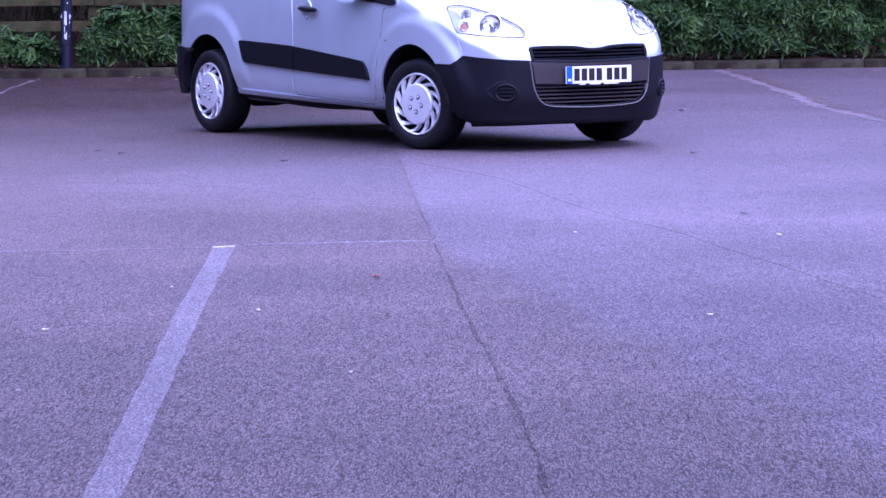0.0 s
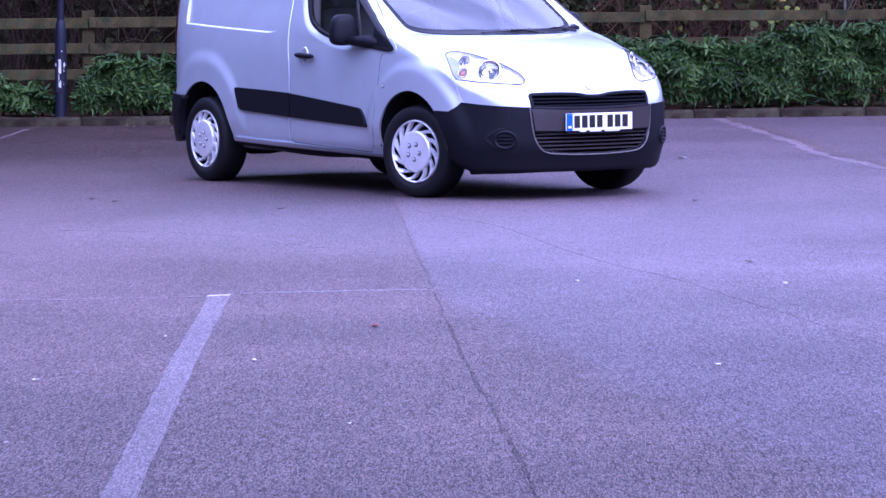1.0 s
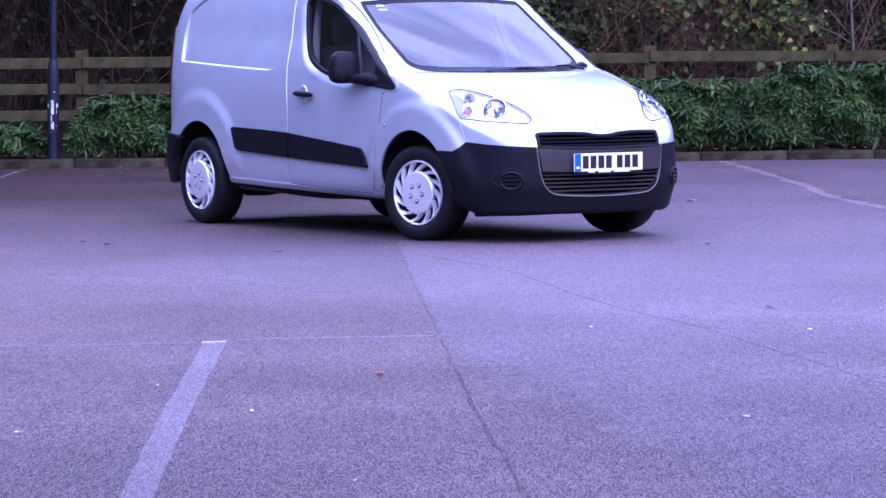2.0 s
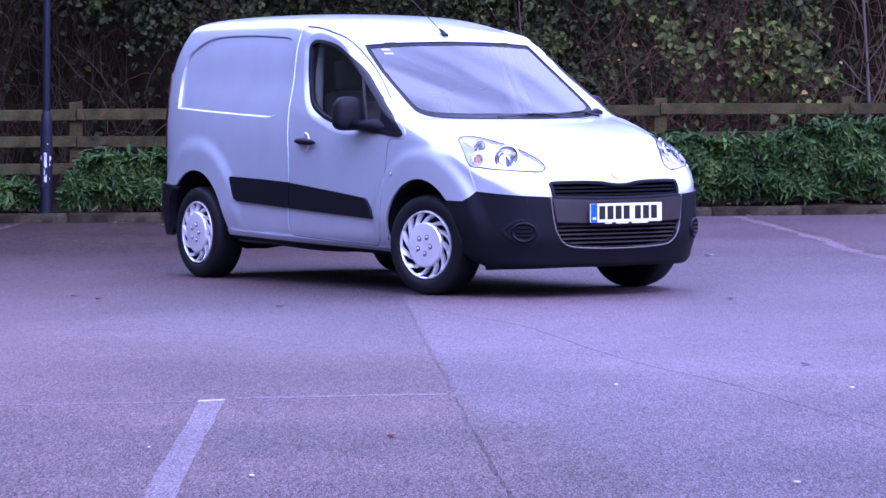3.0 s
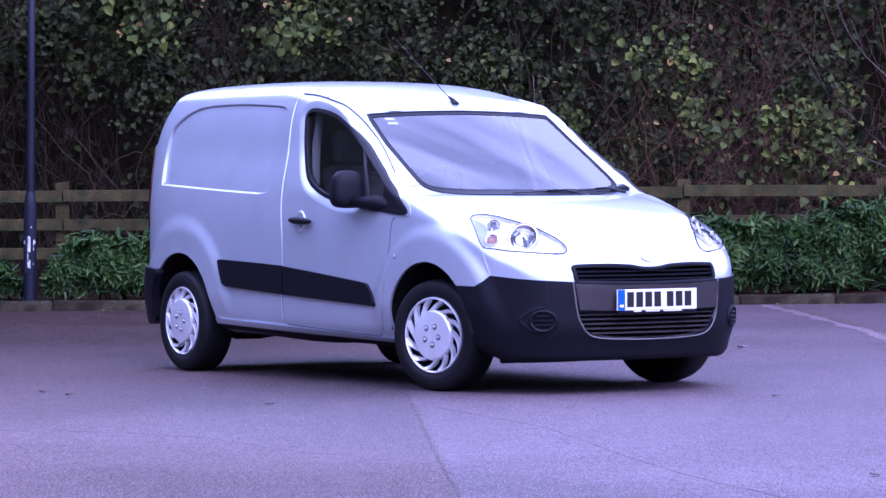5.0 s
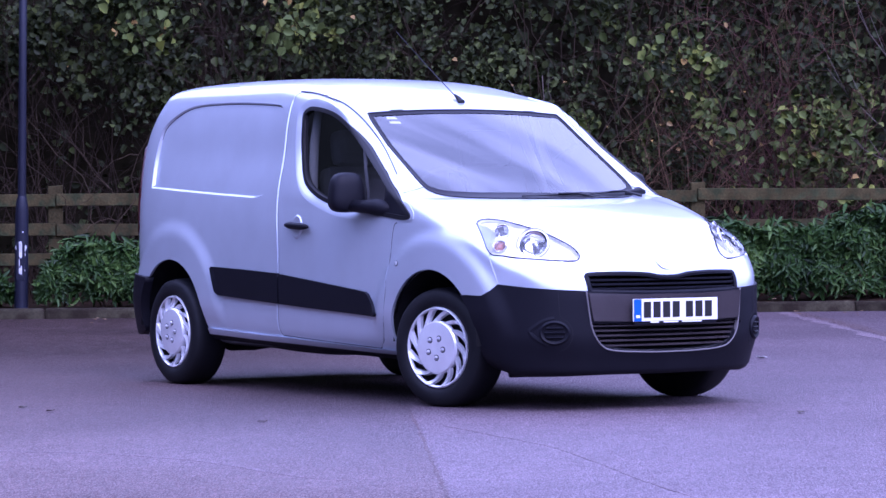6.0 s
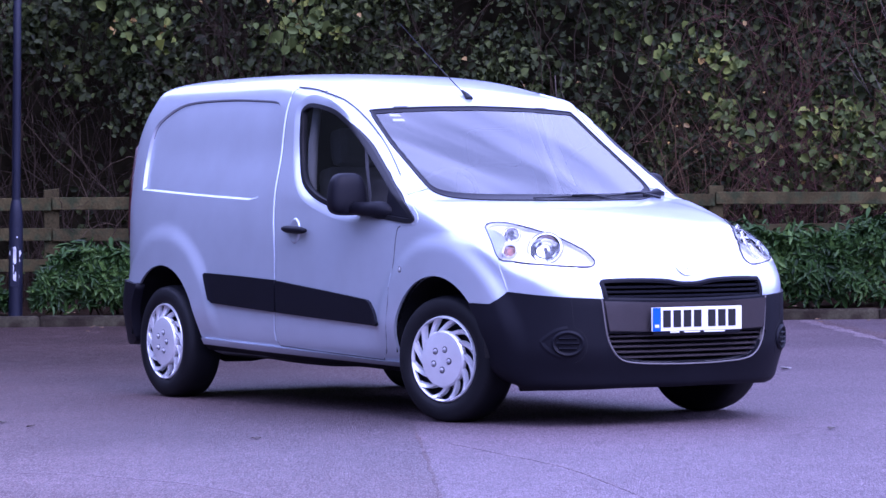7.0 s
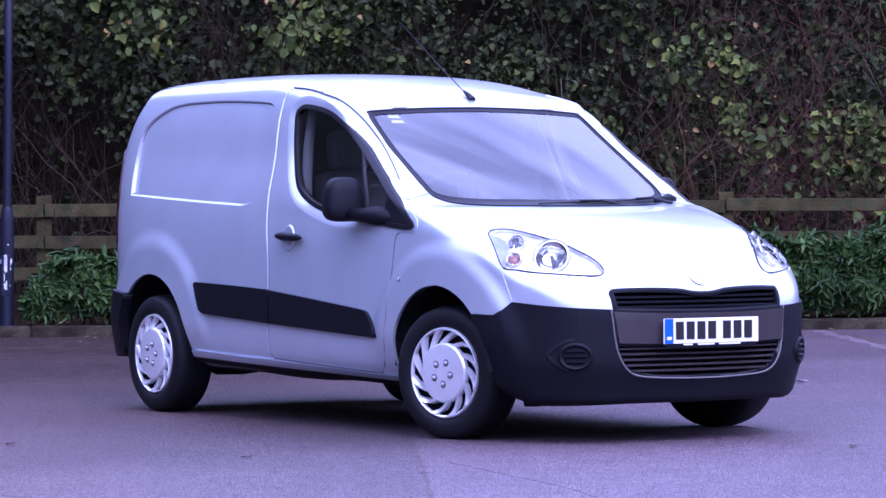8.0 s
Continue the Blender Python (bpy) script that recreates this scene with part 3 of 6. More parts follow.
def onto_body(start, way, off=0.0, far=2.5):
    """Where rays that come from outside meet the skin grown by off."""
    s = np.linspace(0, far, 160)
    v = body_distance(start[:, None, :] + s[None, :, None] * way[:, None, :]) - off
    hit = v < 0
    k = np.clip(np.argmax(hit, 1), 1, None)
    rows = np.arange(len(start))
    k = np.where(hit.any(1), k, np.clip(np.argmin(v, 1), 1, None))
    lo, hi = s[k - 1], s[k]
    for _ in range(22):
        mid = (lo + hi) / 2
        inside = body_distance(start + mid[:, None] * way) - off < 0
        lo, hi = np.where(inside, lo, mid), np.where(inside, mid, hi)
    return start + hi[:, None] * way


# outlines on the van's skin, in metres
SCREEN_LINE = [(0.0, 1.058), (0.25, 1.060), (0.45, 1.063), (0.58, 1.075), (0.640, 1.10), (0.658, 1.135), (0.657, 1.21), (0.648, 1.335), (0.625, 1.475), (0.612, 1.508), (0.585, 1.521), (0.3, 1.536), (0.0, 1.542)]
LAMP_LINE = [(-0.324, 0.500), (-0.318, 0.528), (-0.286, 0.540), (-0.231, 0.535), (-0.16, 0.512), (-0.075, 0.48), (0.035, 0.439), (0.117, 0.396), (0.186, 0.356), (0.223, 0.321), (0.237, 0.295), (0.230, 0.268),
             (0.205, 0.257), (0.116, 0.246), (-0.034, 0.244), (-0.138, 0.257), (-0.212, 0.274), (-0.268, 0.388)]
UPPER_GRILLE = [(-0.457, 0.672), (-0.448, 0.598), (-0.42, 0.593), (-0.2, 0.587), (0.0, 0.585), (0.2, 0.587), (0.42, 0.593), (0.448, 0.598), (0.457, 0.672), (0.43, 0.681), (0.285, 0.683), (0.14, 0.677), (0.06, 0.665), (0.0, 0.662), (-0.06, 0.665), (-0.14, 0.677), (-0.285, 0.683), (-0.43, 0.681)]
LOWER_GRILLE = [(-0.455, 0.440), (-0.43, 0.385), (-0.39, 0.334), (-0.325, 0.309), (-0.155, 0.298), (0.0, 0.296), (0.155, 0.298), (0.325, 0.309), (0.39, 0.334), (0.43, 0.385), (0.455, 0.440), (0.2, 0.436), (-0.2, 0.436)]
SLANT = Vector((0.60, -0.62, 0.45)).normalized()
SLANT_U = Vector((0, 0, 1)).cross(SLANT).normalized()
SLANT_V = SLANT.cross(SLANT_U)


def from_side(sign):
    def f(uv):
        n = len(uv)
        return np.column_stack([uv[:, 0], np.full(n, sign * 1.4), uv[:, 1]]), np.tile((0.0, -sign, 0.0), (n, 1))
    return f


def from_front(uv):
    n = len(uv)
    return np.column_stack([np.full(n, 1.5), uv[:, 0], uv[:, 1]]), np.tile((-1.0, 0.0, 0.0), (n, 1))


def from_round(cx):
    def f(uv):
        t = np.radians(uv[:, 0])
        c, s, o = np.cos(t), np.sin(t), np.zeros(len(uv))
        return np.column_stack([cx + 1.5 * c, 1.5 * s, uv[:, 1]]), np.column_stack([-c, -s, o])
    return f


def from_slant(sign):
    def f(uv):
        p = np.outer(uv[:, 0], SLANT_U) + np.outer(uv[:, 1], SLANT_V) + np.array(SLANT) * 2.2
        w = np.tile(-np.array(SLANT), (len(uv), 1))
        if sign > 0:
            p, w = p * (1, -1, 1), w * (1, -1, 1)
        return p, w
    return f


def rounded(line, steps=4):
    return smooth_line(list(line) + list(line[:1]), steps)[:-1]


def dense_line(line, step=0.012):
    """A closed line with points at even small steps."""
    out = []
    for a, b in zip(line, np.roll(line, -1, 0)):
        k = max(1, int(np.linalg.norm(b - a) / step))
        out += [a + (b - a) * i / k for i in range(k)]
    return np.array(out)


def panel(name, line, way, mat, parent, off=0.004, depth=0.012, step=0.03, holes=(), label="", size=(1, 1), soft_normal=0.016):
    """A skin panel: its outline is laid on the body, stands off proud of it and is turned in at the rim."""
    from mathutils.geometry import delaunay_2d_cdt
    scale = np.array(size, float)
    line = np.array(line, float)
    loops = [line] + [np.array(h, float) for h in holes]
    pts, edges = [], []
    for lp in loops:
        dense = []
        for a, b in zip(lp, np.roll(lp, -1, 0)):
            k = max(1, int(np.linalg.norm((b - a) / scale) / step))
            dense += [a + (b - a) * i / k for i in range(k)]
        base = len(pts)
        pts += dense
        edges += [(base + i, base + (i + 1) % len(dense)) for i in range(len(dense))]
    rims = [Outline(lp / scale, (lp / scale).min(0) - 0.1, (lp / scale).max(0) + 0.1, 0.01) for lp in loops]
    lo, hi = line.min(0) / scale, line.max(0) / scale
    gx, gy = np.meshgrid(np.arange(lo[0], hi[0], step), np.arange(lo[1], hi[1], step))
    g = np.column_stack([gx.ravel(), gy.ravel()])
    keep = rims[0](g[:, 0], g[:, 1]) < -0.4 * step
    for r in rims[1:]:
        keep &= r(g[:, 0], g[:, 1]) > 0.4 * step
    pts += [p * scale for p in g[keep]]
    v, _, fs = delaunay_2d_cdt([Vector(p / scale) for p in pts], edges, [], 0, 1e-6)[:3]
    uv = np.array([(p.x, p.y) for p in v])
    good = []
    for f in fs:
        c = uv[list(f)].mean(0)[None]
        if rims[0](c[:, 0], c[:, 1])[0] < 0 and all(r(c[:, 0], c[:, 1])[0] > 0 for r in rims[1:]):
            good.append(f)
    start, d = way(uv * scale)
    top = onto_body(start, d, off)
    low = onto_body(start, d, off - depth)
    count = {}
    for f in good:
        for a, b in zip(f, f[1:] + f[:1]):
            count[(a, b)] = 1
    rim = [(a, b) for a, b in count if (b, a) not in count]
    index, verts = {}, []
    for f in good:
        for a in f:
            if a not in index:
                index[a] = len(verts)
                verts.append(top[a])
    faces = [tuple(index[a] for a in f) for f in good]
    smooth_until = len(verts)
    below = {}
    for a, b in rim:
        for k in (a, b):
            if k not in below:
                below[k] = len(verts)
                verts += [top[k], low[k]]
        faces.append((below[b], below[a], below[a] + 1, below[b] + 1))
    ob = mesh_part(name, verts, faces, mat, parent, label, smooth=True)
    bm = bmesh.new()
    bm.from_mesh(ob.data)
    bmesh.ops.recalc_face_normals(bm, faces=bm.faces)
    seen = [(q.calc_area(), q.normal.copy(), q.calc_center_median()) for q in bm.faces]
    out = body_normal(np.array([tuple(c) for _, _, c in seen]))
    if sum(a * m.dot(Vector(o)) for (a, m, _), o in zip(seen, out)) < 0:
        bmesh.ops.reverse_faces(bm, faces=bm.faces)
    bm.to_mesh(ob.data)
    bm.free()
    q = np.array(verts)
    fine = body_normal(q, soft_normal)
    fine[smooth_until:] = 0
    ob.data.normals_split_custom_set_from_vertices([tuple(q) for q in fine])
    return ob


def turned_edge(name, outer, inner, way, mat, parent, off=0.0, rounding=1.3):
    """The sloping edge between a panel's opening and a sunken outline inside it, point for point."""
    a = onto_body(*way(np.array(outer, float)), off)
    b = onto_body(*way(np.array(inner, float)), off)
    n = body_normal(a, 0.03)
    drop = np.sum((b - a) * n, 1, keepdims=True) * n
    flat = (b - a) - drop
    rows = [a + flat * f + drop * f ** rounding for f in (0.0, 0.12, 0.3, 0.55, 0.8, 1.0)]
    k = len(a)
    faces = [(r * k + i, r * k + (i + 1) % k, (r + 1) * k + (i + 1) % k, (r + 1) * k + i) for r in range(5) for i in range(k)]
    ob = mesh_part(name, np.concatenate(rows), faces, mat, parent, smooth=True)
    bm = bmesh.new()
    bm.from_mesh(ob.data)
    bm.normal_update()
    if sum(q.calc_area() * q.normal.y for q in bm.faces) * a[0, 1] < 0:
        bmesh.ops.reverse_faces(bm, faces=bm.faces)
    bm.to_mesh(ob.data)
    bm.free()
    return ob


def band(name, line, way, mat, parent, width=0.008, off=0.002, closed=False, rise=0.0, label=""):
    """A narrow strip that follows a line on the skin."""
    p = np.array(line, float)
    start, d = way(p)
    c = onto_body(start, d, off)
    n = body_normal(c)
    tang = np.roll(c, -1, 0) - np.roll(c, 1, 0)
    if not closed:
        tang[0], tang[-1] = c[1] - c[0], c[-1] - c[-2]
    across = np.cross(n, tang)
    across /= np.maximum(np.linalg.norm(across, axis=1, keepdims=True), 1e-9)
    rows = [c - across * width / 2 - n * (off + 0.003), c - across * width / 2, c + n * rise, c + across * width / 2, c + across * width / 2 - n * (off + 0.003)]
    verts = np.concatenate(rows)
    k = len(c)
    faces = []
    for r in range(4):
        for i in range(k if closed else k - 1):
            j = (i + 1) % k
            faces.append((r * k + i, r * k + j, (r + 1) * k + j, (r + 1) * k + i))
    return mesh_part(name, verts, faces, mat, parent, label, smooth=False)


def inset(line, d):
    """An outline moved inwards by d."""
    p = np.array(line, float)
    t = np.roll(p, -1, 0) - np.roll(p, 1, 0)
    t /= np.linalg.norm(t, axis=1, keepdims=True)
    n = np.column_stack([-t[:, 1], t[:, 0]])
    area = np.sum(p[:, 0] * np.roll(p[:, 1], -1) - np.roll(p[:, 0], -1) * p[:, 1])
    return p + n * (d if area > 0 else -d)


half = smooth_line(SCREEN_LINE, 4)
screen_line = np.vstack([half, (half * (-1, 1))[::-1][1:-1]])
lamp_line = rounded(LAMP_LINE, 3)
upper_grille, lower_grille = rounded(UPPER_GRILLE, 3), rounded(LOWER_GRILLE, 3)
screen_of = Outline(screen_line, (-0.2, 0.8), (0.95, 1.8))
lamp_of = Outline(lamp_line, (-0.6, 0.0), (0.6, 0.8))
upper_of, lower_of = Outline(upper_grille, (-0.8, 0.4), (0.8, 0.9)), Outline(lower_grille, (-0.8, 0.1), (0.8, 0.7))


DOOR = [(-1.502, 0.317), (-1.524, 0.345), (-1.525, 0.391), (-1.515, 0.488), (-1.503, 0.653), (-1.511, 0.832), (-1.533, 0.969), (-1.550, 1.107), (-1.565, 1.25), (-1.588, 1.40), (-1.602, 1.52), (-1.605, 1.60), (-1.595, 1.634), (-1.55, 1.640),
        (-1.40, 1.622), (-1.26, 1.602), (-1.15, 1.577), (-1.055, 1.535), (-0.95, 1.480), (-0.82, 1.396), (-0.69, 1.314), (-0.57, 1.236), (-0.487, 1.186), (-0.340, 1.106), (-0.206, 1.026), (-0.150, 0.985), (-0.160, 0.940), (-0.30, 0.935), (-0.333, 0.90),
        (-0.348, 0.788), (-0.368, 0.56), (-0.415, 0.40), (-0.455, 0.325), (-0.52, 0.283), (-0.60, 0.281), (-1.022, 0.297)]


def arch(k, a0, a1, n=22):
    """Points along a wheel arch."""
    cx, cz, r = ARCHES[k][:3]
    return [(cx + r * math.cos(radians(a)), cz + r * math.sin(radians(a))) for a in np.linspace(a0, a1, n)]


QUARTER = [(-1.515, 0.316), (-2.30, 0.342)] + arch(1, 2, 132, 18) + [(-3.10, 0.618), (-3.175, 0.63), (-3.19, 1.0), (-3.17, 1.3), (-3.13, 1.5), (-3.05, 1.63), (-2.9, 1.668), (-2.6, 1.672), (-2.1, 1.674), (-1.75, 1.672), (-1.625, 1.668),
          (-1.613, 1.60), (-1.610, 1.52), (-1.596, 1.40), (-1.573, 1.25), (-1.558, 1.107), (-1.541, 0.969), (-1.519, 0.832), (-1.511, 0.653), (-1.523, 0.488), (-1.533, 0.391), (-1.532, 0.345)]
WING = [(-0.530, 0.276), (-0.345, 0.285)] + arch(0, 178, 43) + [(0.338, 0.578), (0.49, 0.573), (0.515, 0.577), (0.53, 0.592), (0.541, 0.63), (0.51, 0.706), (0.48, 0.782), (0.455, 0.83), (0.39, 0.885), (0.30, 0.92), (0.1, 0.955), (-0.1, 0.967), (-0.13, 0.945), (-0.155, 0.931), (-0.299, 0.928),
       (-0.328, 0.896), (-0.344, 0.788), (-0.364, 0.56), (-0.411, 0.40), (-0.452, 0.32)]
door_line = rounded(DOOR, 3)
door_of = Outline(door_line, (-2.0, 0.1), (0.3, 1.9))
quarter_of = Outline(np.array(QUARTER), (-3.5, 0.1), (-1.2, 1.9))
wing_of = Outline(np.array(WING), (-0.8, 0.1), (0.8, 1.3))


def shell_distance(p):
    """The body with its wheel wells, cabin, window openings and lamp and grille hollows cut out (right half mirrored)."""
    x, y, z = p[..., 0], p[..., 1], p[..., 2]
    skin = body_distance(p)
    # the flanks stand back a little under their outer panels
    under = np.minimum(np.minimum(quarter_of(x, z), door_of(x, z)), wing_of(x, z))
    d = skin + 0.028 * ramp(y, 0.45, 0.5) * (1 - ramp(under, -0.035, -0.012))
    for hx, hz, r, _, _ in ARCHES:
        d = np.maximum(d, -np.maximum(np.hypot(x - hx, z - hz) - r - 0.010, 0.42 - y))
    cabin = np.maximum.reduce([skin + 0.05, -1.66 - x, 0.45 - z, x + 0.02])
    d = np.maximum(d, -cabin)
    d = np.maximum(d, -np.maximum(window_of(x, z) + 0.008, 0.5 - y))
    d = np.maximum(d, -np.maximum.reduce([screen_of(y, z) + 0.008, -1.15 - x, -0.16 - skin]))
    q = np.stack([x, -y, z], -1)
    u, v = q @ np.array(SLANT_U), q @ np.array(SLANT_V)
    d = np.maximum(d, -np.maximum.reduce([lamp_of(u, v) + 0.008, -0.09 - skin, 0.1 - x]))
    d = np.maximum(d, -np.maximum.reduce([upper_of(y, z) + 0.009, -0.08 - skin, 0.5 - x]))
    d = np.maximum(d, -np.maximum.reduce([lower_of(y, z) + 0.009, -0.08 - skin, 0.5 - x]))
    return d, skin


def body_mesh(step=0.0175):
    """Surface nets over the half body, mirrored."""
    xs = np.arange(-3.56, 1.02, step)
    ys = np.arange(0, 0.98, step)
    zs = np.arange(0.12, 1.84, step)
    g = np.stack(np.meshgrid(xs, ys, zs, indexing="ij"), -1)
    v = np.empty(g.shape[:3])
    for i in range(0, len(xs), 24):
        v[i:i + 24] = shell_distance(g[i:i + 24])[0]
    v = np.concatenate([v[:, :0:-1], v], 1)
    ys = np.concatenate([-ys[:0:-1], ys])
    inside = v < 0
    nx, ny, nz = [k - 1 for k in v.shape]
    total = np.zeros((nx, ny, nz, 3))
    hits = np.zeros((nx, ny, nz))
    corner = [(i, j, k) for i in (0, 1) for j in (0, 1) for k in (0, 1)]
    at = lambda a, c: a[c[0]:c[0] + nx, c[1]:c[1] + ny, c[2]:c[2] + nz]
    for a in corner:
        for ax in range(3):
            if a[ax]:
                continue
            b = list(a)
            b[ax] = 1
            va, vb = at(v, a), at(v, b)
            cross = (va < 0) != (vb < 0)
            t = np.where(cross, va / np.where(cross, va - vb, 1), 0)
            for k in range(3):
                total[..., k] += np.where(cross, a[k] + (t if k == ax else 0), 0)
            hits += cross
    active = hits > 0
    ids = np.full(active.shape, -1)
    ids[active] = np.arange(active.sum())
    ijk = np.argwhere(active)
    pos = ijk + total[active] / hits[active][:, None]
    verts = np.column_stack([xs[0] + pos[:, 0] * step, ys[0] + pos[:, 1] * step, zs[0] + pos[:, 2] * step])
    faces = []
    for ax in range(3):
        o = [k for k in range(3) if k != ax]
        lo, hi = [slice(1, -1)] * 3, [slice(1, -1)] * 3
        lo[ax], hi[ax] = slice(0, -1), slice(1, None)
        a, b = inside[tuple(lo)], inside[tuple(hi)]
        idx = np.argwhere(a != b)
        flip = a[tuple(idx.T)]
        idx = idx + np.array([0 if k == ax else 1 for k in range(3)])
        quad = []
        for d0, d1 in ((-1, -1), (0, -1), (0, 0), (-1, 0)):
            q = idx.copy()
            q[:, o[0]] += d0
            q[:, o[1]] += d1
            q[:, ax] = np.clip(q[:, ax], 0, ids.shape[ax] - 1)
            quad.append(ids[tuple(q.T)])
        quad = np.column_stack(quad)
        if ax == 1:
            flip = ~flip
        quad[~flip] = quad[~flip][:, ::-1]
        faces.append(quad)
    faces = np.concatenate(faces)
    faces = faces[(faces >= 0).all(1)]
    # settle the outer skin exactly
    m = verts * (1, 1, 1)
    m[:, 1] = np.abs(m[:, 1])
    full, skin = shell_distance(m)
    outer = np.abs(full - skin) < 0.0005
    for _ in range(3):
        n = body_normal(verts)
        verts = np.where(outer[:, None], verts - n * body_distance(verts)[:, None], verts)
    return verts, faces, skin, outer


van = new("van")
tagged(van, "silver panel van with black bumpers parked on worn tarmac", "van")
bv, bf, bskin, bouter = body_mesh()
body = mesh_part("body", bv, bf, [SILVER, TRIM, GASKET, REFLECTOR], van, "silver painted bodyshell", smooth=True)
well = np.any([np.hypot(bv[:, 0] - hx, bv[:, 2] - hz) < r + 0.018 for hx, hz, r, _, _ in ARCHES], 0)
deep = (bskin[bf].min(1) < -0.017).astype(np.int32)
deep[well[bf].any(1) | (bv[bf][:, :, 2].max(1) < 0.25)] = 2
deep[(bv[bf][:, :, 2].max(1) < 0.60) & (bv[bf][:, :, 0].min(1) > 0.34)] = 2
# bright walls inside the headlamps
centre = bv[bf].mean(1) * (1, 1, 1)
centre[:, 1] = -np.abs(centre[:, 1])
lamp_wall = (lamp_of(centre @ np.array(SLANT_U), centre @ np.array(SLANT_V)) < 0.012) & (centre[:, 0] > 0.1) & (bskin[bf].min(1) < -0.006)
deep[lamp_wall] = 3
reveal = (window_of(centre[:, 0], centre[:, 2]) < -0.003) & (centre[:, 1] < -0.5) & (bskin[bf].min(1) < -0.003)
deep[reveal] = 1
body.data.polygons.foreach_set("material_index", deep)
body.data.update()
body.data.normals_split_custom_set_from_vertices([tuple(q) for q in np.where(bouter[:, None], body_normal(bv), 0.0)])

# front end
BUMPER = [(-74.6, 0.31), (-75.2, 0.40), (-77.6, 0.50), (-81.3, 0.575), (-72, 0.575), (-69, 0.60), (-66.5, 0.632), (-57, 0.618), (-46.5, 0.607), (-35, 0.598), (-20, 0.584), (20, 0.584), (35, 0.598), (46.5, 0.607), (57, 0.618), (66.5, 0.632), (69, 0.60),
          (72, 0.575), (81.3, 0.575), (77.6, 0.50), (75.2, 0.40), (74.6, 0.31), (74.2, 0.19), (68, 0.162), (55, 0.170), (30, 0.180), (-30, 0.180), (-55, 0.170), (-68, 0.162), (-74.2, 0.19)]


def as_round(line, cx=0.2):
    """A front-view outline in terms of the angle round the nose."""
    st, d = from_front(np.array(line, float))
    q = onto_body(st, d)
    return np.column_stack([np.degrees(np.arctan2(q[:, 1], q[:, 0] - cx)), q[:, 2]])


AROUND = from_round(0.2)
front_bumper = panel("front_bumper", BUMPER, AROUND, PLASTIC, van, off=0.012, depth=0.05, size=(60, 1), step=0.022,
                     holes=[as_round(lower_grille)], label="black moulded plastic bumper")


def grille(name, line, heights, half_of, label):
    g = panel(name, inset(line, 0.002), from_front, PLASTIC, van, off=-0.06, depth=0.01, label=label)
    for z in heights:
        ys = np.linspace(-0.5, 0.5, 61)
        ok = half_of(ys, np.full_like(ys, z)) < -0.004
        ys = ys[ok]
        st, d = from_front(np.column_stack([ys, np.full_like(ys, z)]))
        q = onto_body(st, d, -0.012)
        k = len(q)
        verts = np.concatenate([q + (0, 0, 0.006), q + (0.006, 0, 0.003), q + (0.006, 0, -0.004), q + (-0.03, 0, -0.008), q + (-0.03, 0, 0.006)])
        faces = [(r * k + i, r * k + i + 1, ((r + 1) % 5) * k + i + 1, ((r + 1) % 5) * k + i) for r in range(5) for i in range(k - 1)]
        mesh_part("slat", verts, faces, SATIN if "lower" in name else PLASTIC, g)
    return g


grille("upper_grille", upper_grille, (0.606, 0.628, 0.650), upper_of, "black slatted upper grille")
grille("lower_grille", lower_grille, (0.325, 0.350, 0.375, 0.400, 0.424), lower_of, "black slatted lower air intake")
edge_half = [(0.476, 0.600), (0.468, 0.53), (0.458, 0.45), (0.440, 0.385), (0.398, 0.328), (0.328, 0.301), (0.155, 0.290), (0.0, 0.288)]
edge_line = smooth_line([(-y, z) for y, z in edge_half] + edge_half[-2::-1], 5)
band("grille_edge", edge_line, from_front, GREY_EDGE, van, width=0.008, off=0.014, rise=0.003, label="thin bright edge of the intake")
band("grille_rim", rounded(UPPER_GRILLE, 8), from_front, PLASTIC, van, width=0.022, off=0.005, closed=True, rise=0.004)
BAR = [(-0.468, 0.588), (-0.458, 0.52), (-0.448, 0.450), (-0.2, 0.442), (0.2, 0.442), (0.448, 0.450), (0.458, 0.52), (0.468, 0.588), (0.2, 0.578), (-0.2, 0.578)]
panel("bumper_bar", BAR, from_front, SATIN, van, off=0.024, depth=0.03, label="satin grey-black bumper crossbar")

# number plate, its characters as plain bars
plate = part("number_plate", box_bm(0.008, 0.52, 0.111, (0.950, 0.0, 0.500), 0.003), WHITE_PLATE, van, "white number plate with blue end band")
part("plate_holder", box_bm(0.012, 0.50, 0.022, (0.946, 0.0, 0.439), 0.003), PLASTIC, plate)
for y0, w in ((-0.13, 0.05), (-0.03, 0.09), (0.10, 0.12)):
    part("maker_line", box_bm(0.002, w, 0.007, (0.953, y0, 0.440)), WHITE_PLATE, plate)
part("plate_band", box_bm(0.003, 0.045, 0.109, (0.9555, -0.235, 0.500)), BLUE_PLATE, plate, "blue band")
part("band_mark", box_bm(0.002, 0.024, 0.014, (0.958, -0.235, 0.469)), WHITE_PLATE, plate)
for k, y in enumerate((-0.146, -0.087, -0.028, 0.031, 0.113, 0.172, 0.231)):
    part("plate_bar", box_bm(0.002, 0.043, 0.079, (0.9555, y - 0.03, 0.502)), INK, plate)

